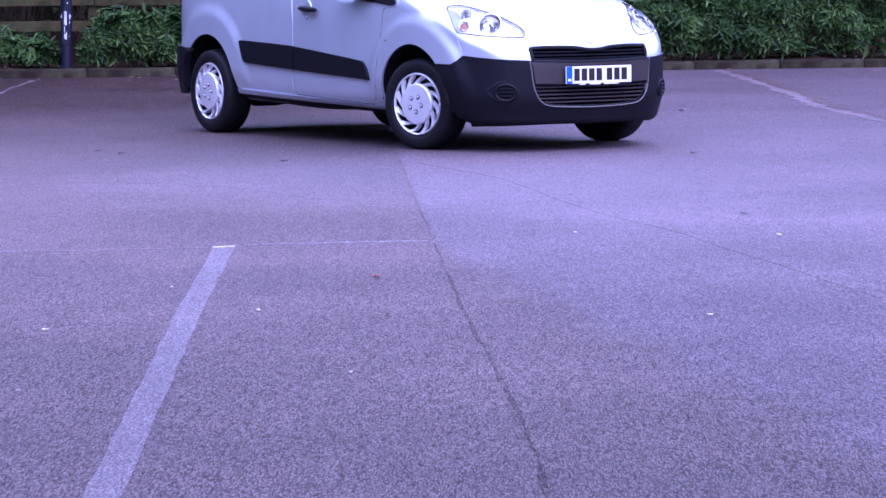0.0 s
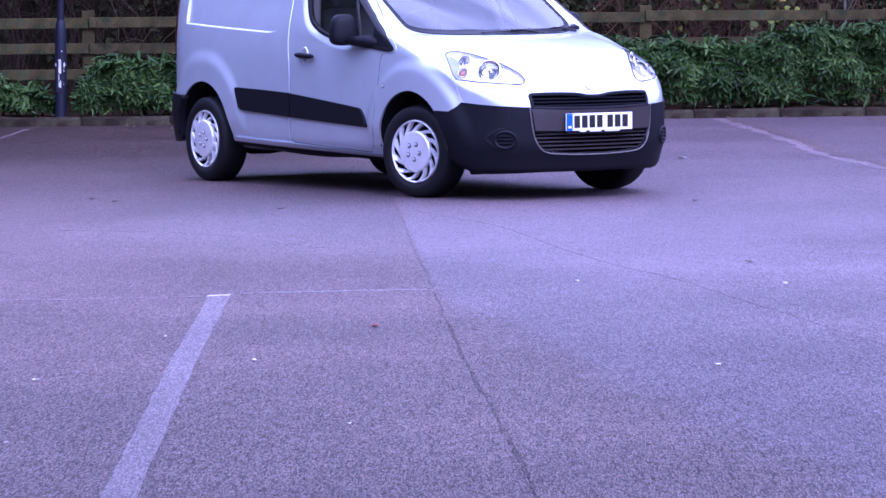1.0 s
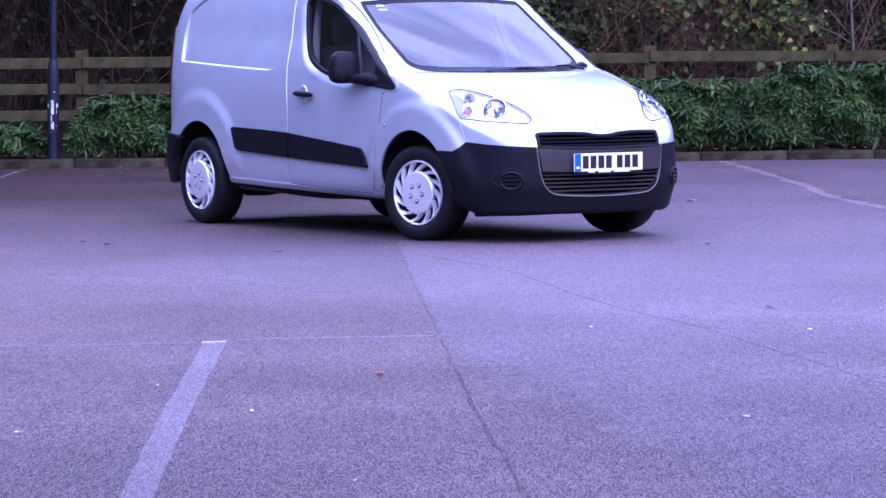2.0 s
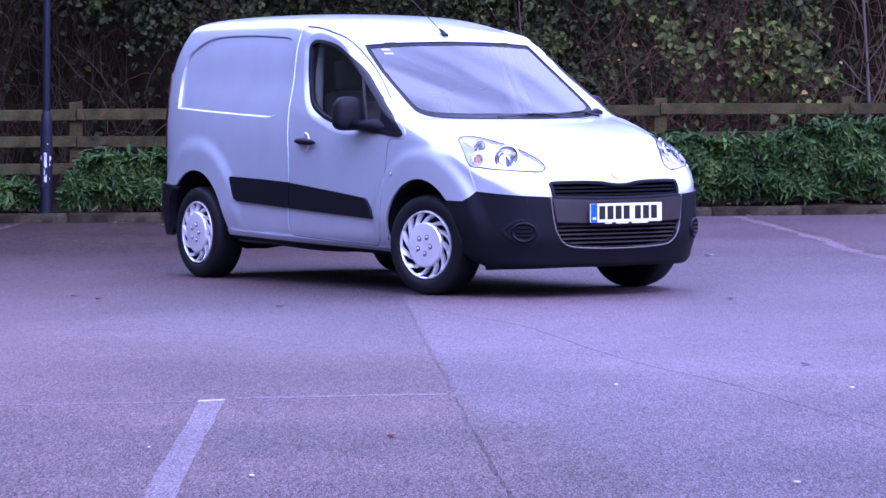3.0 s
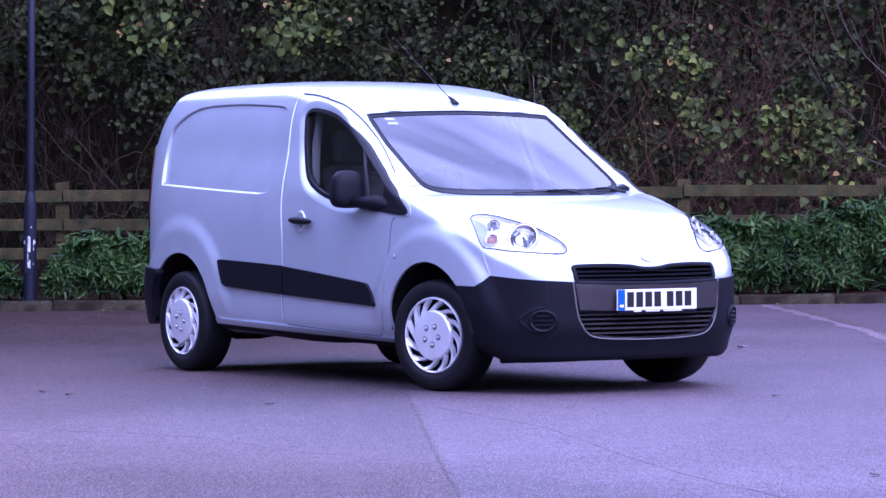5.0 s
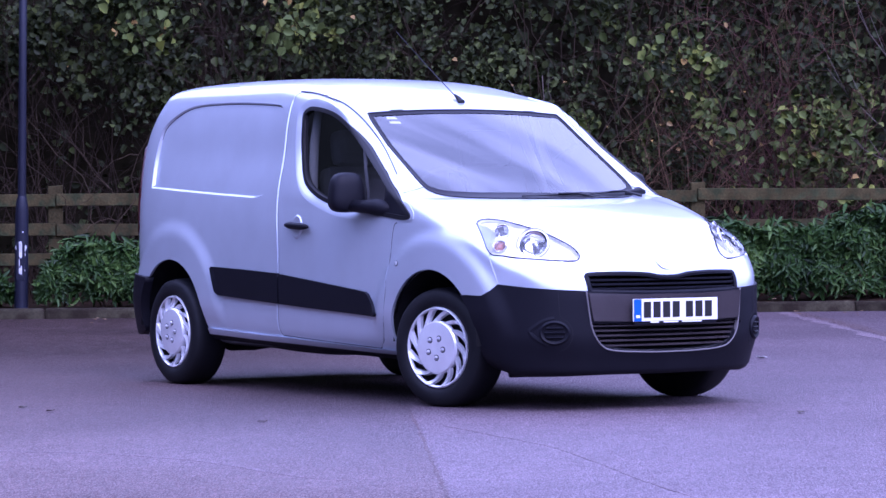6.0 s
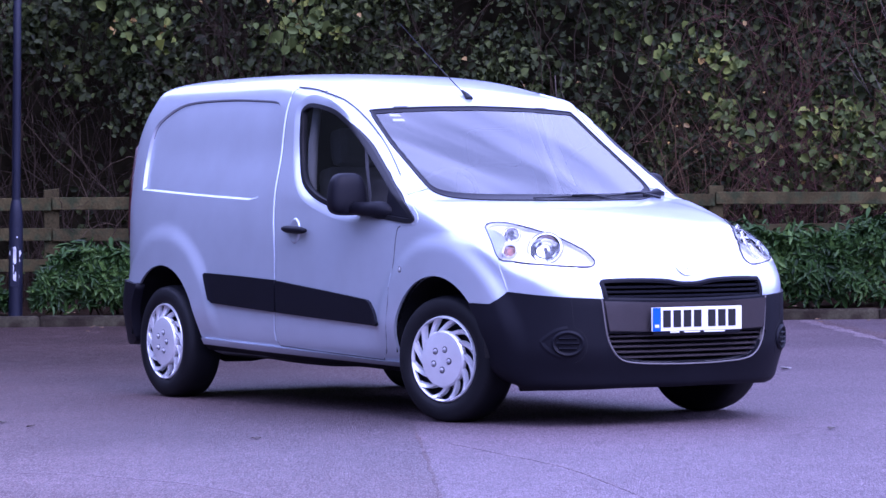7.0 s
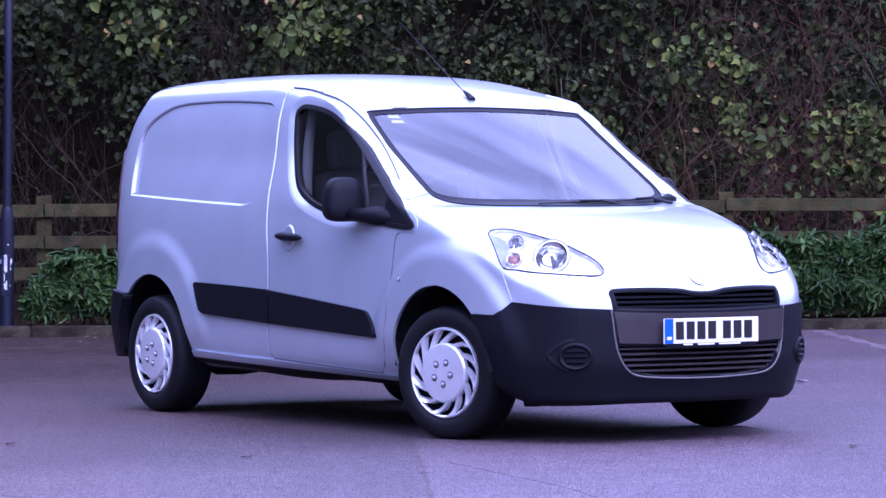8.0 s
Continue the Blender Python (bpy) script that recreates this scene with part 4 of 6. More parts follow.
# headlamps
BOWLS = [(-0.004, 0.352, 0.082), (-0.178, 0.436, 0.042), (-0.165, 0.325, 0.034)]
for sign, name in ((-1, "headlamp"), (1, "headlamp")):
    way = from_slant(sign)
    ring = np.column_stack([np.cos(np.linspace(0, 2 * np.pi, 24, endpoint=False)), np.sin(np.linspace(0, 2 * np.pi, 24, endpoint=False))])
    lamp = panel(name, inset(lamp_line, 0.004), way, REFLECTOR, van, off=-0.028, depth=0.004, step=0.02, holes=[ring * (r * 0.94) + (u, v) for u, v, r in BOWLS], label="clear headlamp with bright reflectors")
    panel("lamp_lens", inset(lamp_line, 0.006), way, LENS, lamp, off=0.004, depth=0.006, label="clear plastic lens").visible_shadow = False
    band("lamp_rim", inset(lamp_line, 0.004), way, GASKET, lamp, width=0.0045, off=0.0045, closed=True, rise=0.0005, label="black rim")

    def bowl(u, v, r, bulb, wide, label, depth=-0.018):
        t = np.linspace(0, 2 * np.pi, 28, endpoint=False)
        ring = np.column_stack([u + r * np.cos(t), v + r * np.sin(t)])
        st, d = way(np.vstack([ring, [(u, v)]]))
        c = onto_body(st[-1:], d[-1:], depth)[0]
        n = -d[0]
        pts, faces = [], []
        for rr, a in ((1.0, 0.0), (1.0, 0.012), (0.88, 0.012), (0.7, -0.012), (0.4, -0.024), (0.0, -0.028)):
            for q in (st[:-1] - st[-1]):
                pts.append(c + q * rr + n * a)
        m = len(t)
        for row in range(5):
            for i in range(m):
                faces.append((row * m + i, row * m + (i + 1) % m, (row + 1) * m + (i + 1) % m, (row + 1) * m + i))
        mesh_part("reflector", pts, faces, CHROME, lamp, label, smooth=True)
        ringed = [[(c + q * 1.03 + n * 0.010, 0.0032) for q in np.vstack([st[:-1] - st[-1], st[:1] - st[-1]])]]
        mesh_part("reflector_edge", *tube_mesh(ringed, 5), REFLECTOR_EDGE, lamp)
        mesh_part("bulb", *tube_mesh([[(c - n * 0.02, wide), (c + n * 0.004, 0.9 * wide), (c + n * 0.010, 0.35 * wide)]], 8), bulb, lamp)

    bowl(*BOWLS[0], SEAM, 0.009, "round main beam reflector")
    bowl(*BOWLS[1], SEAM, 0.009, "small upper reflector")
    bowl(*BOWLS[2], AMBER, 0.016, "reflector round an amber indicator bulb")

# fog lamp blanks
for sign in (-1, 1):
    t = np.linspace(0, 2 * np.pi, 32, endpoint=False)
    ring = np.column_stack([sign * (46.4 + 4.5 * np.cos(t)), 0.393 + 0.052 * np.sin(t)])
    fog = band("fog_lamp_surround", ring, AROUND, PLASTIC, van, width=0.020, off=0.016, closed=True, rise=0.008, label="oval black fog lamp blank")
    for z in (0.370, 0.393, 0.416):
        w = 3.4 if z == 0.393 else 2.7
        band("blank_slat", [(sign * 46.4 + k, z) for k in np.linspace(-w, w, 7)], AROUND, PLASTIC, fog, width=0.011, off=0.017, rise=0.008)
    brow = smooth_line([(46.5, 0.462), (49.0, 0.456), (51.6, 0.437), (54.6, 0.405), (54.8, 0.395), (53.6, 0.372), (51.0, 0.345), (48.5, 0.330)], 3)
    band("fog_lamp_recess", [(sign * a, z) for a, z in brow], AROUND, PLASTIC, fog, width=0.026, off=0.0128, rise=0.003)
    seam = smooth_line([(45.3, 0.604), (44.9, 0.54), (44.5, 0.474), (42.4, 0.452), (40.9, 0.422), (40.4, 0.393), (40.8, 0.354), (42.6, 0.317), (44.6, 0.303)], 3)
    band("bumper_seam", [(sign * a, z) for a, z in seam], AROUND, GASKET, van, width=0.004, off=0.0128)

# badge as a plain shield
t = np.linspace(0, 2 * np.pi, 24, endpoint=False)
panel("badge", np.column_stack([0.055 * np.cos(t), 0.752 + 0.050 * np.sin(t)]), from_front, CHROME, van, off=0.007, depth=0.01, label="small bright badge")
panel("badge_mark", np.column_stack([0.012 + 0.016 * np.cos(t), 0.756 + 0.026 * np.sin(t)]), from_front, COVER, van, off=0.010, depth=0.006, step=0.012, label="dull plain badge shape")

# windscreen with its black border
windscreen = panel("windscreen", inset(screen_line, 0.003), from_front, SCREEN, van, off=0.001, depth=0.004, soft_normal=0.05, label="raked laminated glass")
windscreen.visible_shadow = False
# one even curve for the shine of the glass
co = np.array([tuple(v.co) for v in windscreen.data.vertices])
terms = lambda y, z: np.column_stack([np.ones_like(y), z, z * z, y * y, y * y * z, y ** 4])
fit_ = np.linalg.lstsq(terms(co[:, 1], co[:, 2]), co[:, 0], rcond=None)[0]
gy = terms(co[:, 1] + 0.01, co[:, 2]) @ fit_ - terms(co[:, 1] - 0.01, co[:, 2]) @ fit_
gz = (terms(co[:, 1], co[:, 2] + 0.01) @ fit_ - terms(co[:, 1], co[:, 2] - 0.01) @ fit_) * (1 + 0.8 * (co[:, 2] - 1.3))
nn = np.column_stack([np.full(len(co), 0.02), -gy, -gz])
windscreen.data.normals_split_custom_set_from_vertices([tuple(q) for q in nn / np.linalg.norm(nn, axis=1, keepdims=True)])
border_hole = inset(screen_line, 0.022)
border_hole[:, 1] += 0.006 * (border_hole[:, 1] < 1.13)
panel("screen_border", inset(screen_line, 0.002), from_front, FRIT, van, off=0.003, depth=0.008, holes=[border_hole], label="black border round the glass")
band("screen_seal", screen_line, from_front, GASKET, van, width=0.009, off=0.006, closed=True, rise=0.001)
for y0, y1, z0, z1 in ((-0.25, 0.28, 1.068, 1.081), (0.18, 0.62, 1.074, 1.095)):
    ys = np.linspace(y0, y1, 9)
    zs = np.linspace(z0, z1, 9)
    st, d = from_front(np.column_stack([ys, zs]))
    q = onto_body(st, d, 0.014)
    wiper = mesh_part("wiper", *tube_mesh([[(p, 0.0048) for p in q]]), GASKET, van, "black wiper blade")
    end = q[-1]
    mesh_part("wiper_arm", *tube_mesh([[(end + (0.05, 0.02, -0.028), 0.009), (q[-3] + (0.015, 0, 0.004), 0.006), (q[4] + (0.008, 0, 0.006), 0.004)]]), GASKET, wiper)

mesh_part("wiper_pivot", *tube_mesh([[((-0.205, 0.53, 1.078), 0.008), ((-0.25, 0.61, 1.088), 0.014), ((-0.29, 0.67, 1.092), 0.024), ((-0.305, 0.715, 1.086), 0.016), ((-0.31, 0.73, 1.080), 0.006)]], 10), PLASTIC, wiper, "black wiper pivot cap", smooth=True)

panel("screen_sticker", [(-0.528, 1.484), (-0.468, 1.484), (-0.474, 1.497), (-0.522, 1.497)], from_front, WHITE_PLATE, van, off=-0.002, depth=0.002, label="small white screen sticker")
panel("screen_sticker", [(-0.532, 1.459), (-0.470, 1.459), (-0.470, 1.472), (-0.526, 1.472)], from_front, WHITE_PLATE, van, off=-0.002, depth=0.002, label="small white screen sticker")

# doors, windows, strips and handles on both sides
STRIP_REAR = [(-2.25, 0.672), (-2.238, 0.682), (-1.85, 0.670), (-1.493, 0.655), (-1.493, 0.490), (-2.16, 0.523), (-2.19, 0.540)]
STRIP_DOOR = [(-1.477, 0.652), (-1.1, 0.620), (-0.75, 0.589), (-0.585, 0.573), (-0.56, 0.563), (-0.466, 0.456), (-0.485, 0.446), (-1.0, 0.468), (-1.477, 0.489)]


PILLAR = Vector((0.36, -0.66, 0.66)).normalized()
PILLAR_U = Vector((0, 0, 1)).cross(PILLAR).normalized()
PILLAR_V = PILLAR.cross(PILLAR_U)


def from_pillar(sign):
    def f(uv):
        p = np.outer(uv[:, 0], PILLAR_U) + np.outer(uv[:, 1], PILLAR_V) + np.array(PILLAR) * 2.2
        w = np.tile(-np.array(PILLAR), (len(uv), 1))
        return (p, w) if sign < 0 else (p * (1, -1, 1), w * (1, -1, 1))
    return f


def pillar_uv(pts):
    return [(float(Vector(p).dot(PILLAR_U)), float(Vector(p).dot(PILLAR_V))) for p in pts]


def on_front(line):
    st, d = from_front(np.array(line, float))
    return onto_body(st, d, 0.0)


# the windscreen pillar, between the door window and the screen
PILLAR_LOW = [(-1.36, -0.655, 1.617), (-1.26, -0.665, 1.606), (-1.15, -0.679, 1.582), (-1.055, -0.671, 1.541), (-0.96, -0.663, 1.496), (-0.82, -0.656, 1.399), (-0.69, -0.676, 1.317), (-0.57, -0.705, 1.236), (-0.48, -0.735, 1.182), (-0.40, -0.765, 1.132), (-0.34, -0.785, 1.09)]
PILLAR_HIGH = on_front([(-0.663, 1.115), (-0.667, 1.14), (-0.662, 1.21), (-0.653, 1.335), (-0.630, 1.475), (-0.620, 1.498)])
PILLAR_LINE = pillar_uv(PILLAR_LOW + list(PILLAR_HIGH) + [(-1.08, -0.612, 1.572), (-1.2, -0.632, 1.604)])


window_inner = inset(dense_line(side_window, 0.015), 0.002)
rise_ = np.array([0.044 - 0.032 * float(at_pillar(x, z)) for x, z in window_inner])[:, None]
spread_ = inset(dense_line(side_window, 0.015), -1.0) - dense_line(side_window, 0.015)
window_opening = dense_line(side_window, 0.015) + spread_ * rise_
blank_outer = dense_line(blank_line, 0.015)
# the shut line of the door, from the foot of its window round below and up to the roof
first = int(np.argmin(np.hypot(*(door_line - (-0.30, 0.935)).T)))
door_shut = np.roll(door_line, -first, 0)
door_shut = door_shut[:int(np.argmin(np.hypot(*(door_shut - (-1.55, 1.640)).T)))]
blank_inner = inset(blank_outer, 0.009)
blank_top = blank_inner[(blank_inner[:, 1] > 1.40) & (blank_inner[:, 0] < -1.66)]
blank_top = blank_top[np.argsort(-np.arctan2(blank_top[:, 1] - 1.2, blank_top[:, 0] + 2.35))]


for sign in (-1, 1):
    way = from_side(sign)
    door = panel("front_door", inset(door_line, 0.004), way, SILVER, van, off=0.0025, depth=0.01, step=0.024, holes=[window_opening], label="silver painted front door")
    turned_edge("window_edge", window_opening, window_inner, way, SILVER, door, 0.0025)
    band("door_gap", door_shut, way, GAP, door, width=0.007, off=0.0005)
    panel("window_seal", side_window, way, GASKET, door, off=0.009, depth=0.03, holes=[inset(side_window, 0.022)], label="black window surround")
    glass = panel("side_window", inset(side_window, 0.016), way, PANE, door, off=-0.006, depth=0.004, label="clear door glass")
    glass.visible_shadow = False
    # flat glass: one direction of shine
    co = np.array([tuple(v.co) for v in glass.data.vertices])
    lean = np.linalg.lstsq(np.column_stack([np.ones(len(co)), co[:, 0], co[:, 2]]), co[:, 1], rcond=None)[0]
    shine = Vector((-lean[1], 1, -lean[2])).normalized() * sign
    glass.data.normals_split_custom_set_from_vertices([tuple(shine)] * len(co))
    band("window_bar", [(-0.775, 1.345), (-0.70, 1.22), (-0.64, 1.10), (-0.60, 1.0)], way, TRIM, door, width=0.028, off=-0.002, rise=0.006)
    panel("mirror_sail", [q for q in inset(side_window, 0.010) if q[0] > -0.50], way, PLASTIC, door, off=-0.002, depth=0.01)
    panel("screen_pillar", PILLAR_LINE, from_pillar(sign), SILVER, van, off=0.0058, depth=0.014, step=0.018, label="silver windscreen pillar")
    band("pillar_gap", smooth_line(pillar_uv([(-1.58, -0.667, 1.644), (-1.40, -0.656, 1.623), (-1.15, -0.679, 1.582), (-0.96, -0.663, 1.496), (-0.82, -0.656, 1.399), (-0.69, -0.676, 1.317), (-0.57, -0.705, 1.236), (-0.48, -0.735, 1.182)]), 4), from_pillar(sign), GAP, van, width=0.005, off=0.0070)
    panel("side_strip", STRIP_DOOR, way, PLASTIC, door, off=0.020, depth=0.02, label="black protective strip")
    panel("rear_quarter", QUARTER, way, SILVER, van, off=0.0015, depth=0.014, step=0.026, holes=[blank_outer], label="silver rear side panel")
    band("panel_lip", smooth_line([(x - 0.004, z) for x, z in QUARTER[-11:]], 3), way, SILVER, van, width=0.008, off=0.0018, rise=0.0035)
    turned_edge("blank_edge", blank_outer, blank_inner, way, SILVER, van, 0.0015, 1.0)
    band("blank_joint", blank_top, way, SEAM, van, width=0.006, off=0.0030, label="dark line along the top of the blank panel")
    panel("blank_panel", blank_inner, way, SILVER, van, off=0.0015, depth=0.006, step=0.03, label="silver pressed-in blank panel")
    panel("sill", [(-2.330, 0.334), (-1.85, 0.318), (-1.4, 0.305), (-0.85, 0.286), (-0.56, 0.274), (-0.345, 0.272), (-0.36, 0.245), (-0.85, 0.258), (-1.4, 0.272), (-1.85, 0.284), (-2.333, 0.300)], way, SILVER, van, off=0.012, depth=0.02, label="silver sill below the door")
    # black strip put in for the shade where the sill turns under
    panel("sill_guard", [(-2.333, 0.2995), (-1.85, 0.2835), (-1.4, 0.2715), (-0.85, 0.2575), (-0.36, 0.2445), (-0.37, 0.215), (-0.93, 0.232), (-1.52, 0.246), (-2.335, 0.270)], way, PLASTIC, van, off=0.008, depth=0.02, label="black strip for the shade under the sill")
    panel("front_wing", WING, way, SILVER, van, off=0.0015, depth=0.014, step=0.022, label="silver front wing")
    panel("side_strip", STRIP_REAR, way, PLASTIC, van, off=0.020, depth=0.02, label="black protective strip")
    # handle over a round dished recess
    hs, hd = way(np.array([(-1.315, 0.909)]))
    c, cn = onto_body(hs, hd, 0.002)[0], body_normal(onto_body(hs, hd, 0.0))[0]
    dish = lathe_bm([(0.0, -0.001), (0.025, 0.0), (0.045, 0.005), (0.052, 0.007), (0.058, 0.003), (0.060, -0.006)], 28, "Z")
    bmesh.ops.transform(dish, matrix=Matrix.Translation(c) @ Vector(cn).to_track_quat("Z", "Y").to_matrix().to_4x4() @ Matrix.Diagonal((0.9, 1.1, 1, 1)), verts=dish.verts)
    part("handle_dish", dish, SILVER, door, smooth=True)
    hs, hd = way(np.array([(-1.395 + 0.235 * k / 8, 0.919 - 0.009 * k / 8) for k in range(9)]))
    hq = onto_body(hs, hd, 0.03)
    hr = [0.010, 0.017, 0.02, 0.02, 0.02, 0.02, 0.019, 0.016, 0.009]
    mesh_part("door_handle", *tube_mesh([list(zip(hq, hr))], 10), PLASTIC, door, "black pull handle", smooth=True)
    # small side repeater on the wing
    ring = np.column_stack([-0.255 + 0.016 * np.cos(t), 0.727 + 0.016 * np.sin(t)])
    repeater = panel("side_repeater", ring, way, GAP, van, off=0.004, depth=0.01, step=0.01, label="small round side repeater")
    ring = np.column_stack([-0.255 + 0.010 * np.cos(t), 0.727 + 0.010 * np.sin(t)])
    panel("repeater_lens", ring, way, COVER, repeater, off=0.007, depth=0.006, step=0.008, label="clear lens")
    band("roof_seam", [(-3.0, 1.69), (-2.4, 1.7), (-1.7, 1.685)], way, SEAM, van, width=0.004, off=0.0008)
    # rear lamp at the corner
    back = from_round(-2.75)
    c = 180
    panel("tail_lamp", rounded([(c - sign * 47, 0.88), (c - sign * 47, 1.34), (c - sign * 56, 1.34), (c - sign * 57, 0.88)], 2), back, RED_LENS, van, off=0.008, depth=0.02, size=(60, 1), label="tall red tail lamp")
    # mirror
    arm = mesh_part("door_mirror", *tube_mesh([[((-0.40, sign * 0.815, 1.000), 0.026), ((-0.44, sign * 0.832, 1.006), 0.040), ((-0.49, sign * 0.855, 1.014), 0.046), ((-0.55, sign * 0.88, 1.018), 0.036), ((-0.68, sign * 0.920, 1.022), 0.030)]], 14), PLASTIC, van, "black door mirror", smooth=True)
    bm = bmesh.new()
    bmesh.ops.create_cube(bm, size=1.0)
    bmesh.ops.subdivide_edges(bm, edges=bm.edges[:], cuts=7, use_grid_fill=True)
    for v in bm.verts:
        p = v.co.copy() * 2
        k = (abs(p.x) ** 3.4 + abs(p.y) ** 3.4 + abs(p.z) ** 3.4) ** (1 / 3.4)
        q = p / k * max(abs(p.x), abs(p.y), abs(p.z))
        up = (q.z + 1) / 2
        v.co = Vector((q.x * (0.075 - 0.02 * up), q.y * (0.105 - 0.022 * up), q.z * 0.105))
    bmesh.ops.transform(bm, matrix=Matrix.Translation((-0.70, sign * 0.915, 1.092)) @ Matrix.Rotation(radians(sign * 10), 4, "Z"), verts=bm.verts)
    part("mirror_housing", bm, PLASTIC, arm, "rounded black mirror housing", smooth=True)

# rear bumper
REAR = [(114.2, 0.30), (113.8, 0.36), (112.8, 0.43), (110.8, 0.51), (107.0, 0.608), (120, 0.630), (180, 0.615), (240, 0.630), (253.0, 0.608), (249.2, 0.51), (247.2, 0.43), (246.2, 0.36), (245.8, 0.30), (240, 0.27), (180, 0.25), (120, 0.27)]
panel("rear_bumper", REAR, from_round(-2.75), PLASTIC, van, off=0.022, depth=0.05, size=(60, 1), label="black rear bumper")

# roof aerial
aerial = mesh_part("aerial", *tube_mesh([[((-1.045, 0.01, 1.598), 0.0035), ((-1.365, 0.02, 1.783), 0.0022), ((-1.735, 0.04, 2.00), 0.0014)]]), GASKET, van, "thin black whip aerial")
mesh_part("aerial_foot", *tube_mesh([[((-1.015, 0.01, 1.578), 0.022), ((-1.05, 0.01, 1.607), 0.013), ((-1.085, 0.01, 1.625), 0.007)]], 8), GASKET, aerial)

# cabin seen through the glass
for y in (-0.42, 0.42):
    seat = part("seat", box_bm(0.50, 0.48, 0.16, (-1.05, y, 0.60), 0.05), SEAT_CLOTH, van, "grey cloth seat")
    part("backrest", box_bm(0.14, 0.46, 0.62, (-1.34, y, 0.93), 0.06, Matrix.Rotation(radians(-12), 4, "Y")), SEAT_CLOTH, seat)
    part("headrest", box_bm(0.12, 0.30, 0.20, (-1.41, y, 1.335), 0.05, Matrix.Rotation(radians(-8), 4, "Y")), SEAT_CLOTH, seat)
part("dashboard", box_bm(0.42, 1.30, 0.30, (-0.42, 0, 0.89), 0.08), TRIM, van, "dark moulded dashboard")
bm = lathe_bm([(0.19 + 0.014 * math.cos(a), 0.014 * math.sin(a)) for a in np.linspace(0, 2 * math.pi, 11)], 40, "Z")
bmesh.ops.transform(bm, matrix=Matrix.Translation((-0.69, -0.36, 1.045)) @ Matrix.Rotation(radians(-62), 4, "Y"), verts=bm.verts)
wheel_rim = part("steering_wheel", bm, TRIM, van, "dark steering wheel", smooth=True)
part("wheel_boss", box_bm(0.06, 0.30, 0.07, (-0.68, -0.36, 1.04), 0.02, Matrix.Rotation(radians(28), 4, "Y")), TRIM, wheel_rim)
part("bulkhead", box_bm(0.03, 1.40, 1.05, (-1.62, 0, 1.02), 0.01), TRIM, van, "dark load bulkhead")

# pale trim on the door pillars, inside
for sign in (-1, 1):
    mesh_part("pillar_trim", *tube_mesh([[((-1.44, sign * 0.645, 1.54), 0.022), ((-1.40, sign * 0.695, 1.36), 0.026), ((-1.34, sign * 0.74, 1.18), 0.026), ((-1.29, sign * 0.765, 1.07), 0.022)]], 8), PALE_TRIM, van, "pale grey pillar trim", smooth=True)
# black liners in the wheel arches
for hx, hz, hr, _, _ in ARCHES:
    for sign in (-1, 1):
        t = np.radians(np.linspace(2, 178, 40))
        verts, faces = [], []
        for r, y in ((hr - 0.09, 0.48), (hr - 0.008, 0.50), (hr - 0.001, 0.70), (hr + 0.0015, 0.850)):
            verts += [(hx + r * math.cos(a), sign * y, hz + r * math.sin(a)) for a in t]
        for row in range(3):
            faces += [(row * 40 + i, row * 40 + i + 1, (row + 1) * 40 + i + 1, (row + 1) * 40 + i) for i in range(39)]
        mesh_part("arch_liner", verts, faces, STEEL_DARK, van, "black wheel arch liner", smooth=True)

# underside
part("underside", box_bm(3.6, 1.1, 0.10, (-1.3, 0, 0.28), 0.03), STEEL_DARK, van, "dark underside")
mesh_part("exhaust", *tube_mesh([[((-2.85, -0.50, 0.24), 0.03), ((-2.7, -0.50, 0.228), 0.045), ((-2.45, -0.48, 0.235), 0.042), ((-2.2, -0.45, 0.25), 0.025), ((-0.2, -0.3, 0.26), 0.025)]], 10), STEEL_DARK, van, "dark exhaust box", smooth=True)


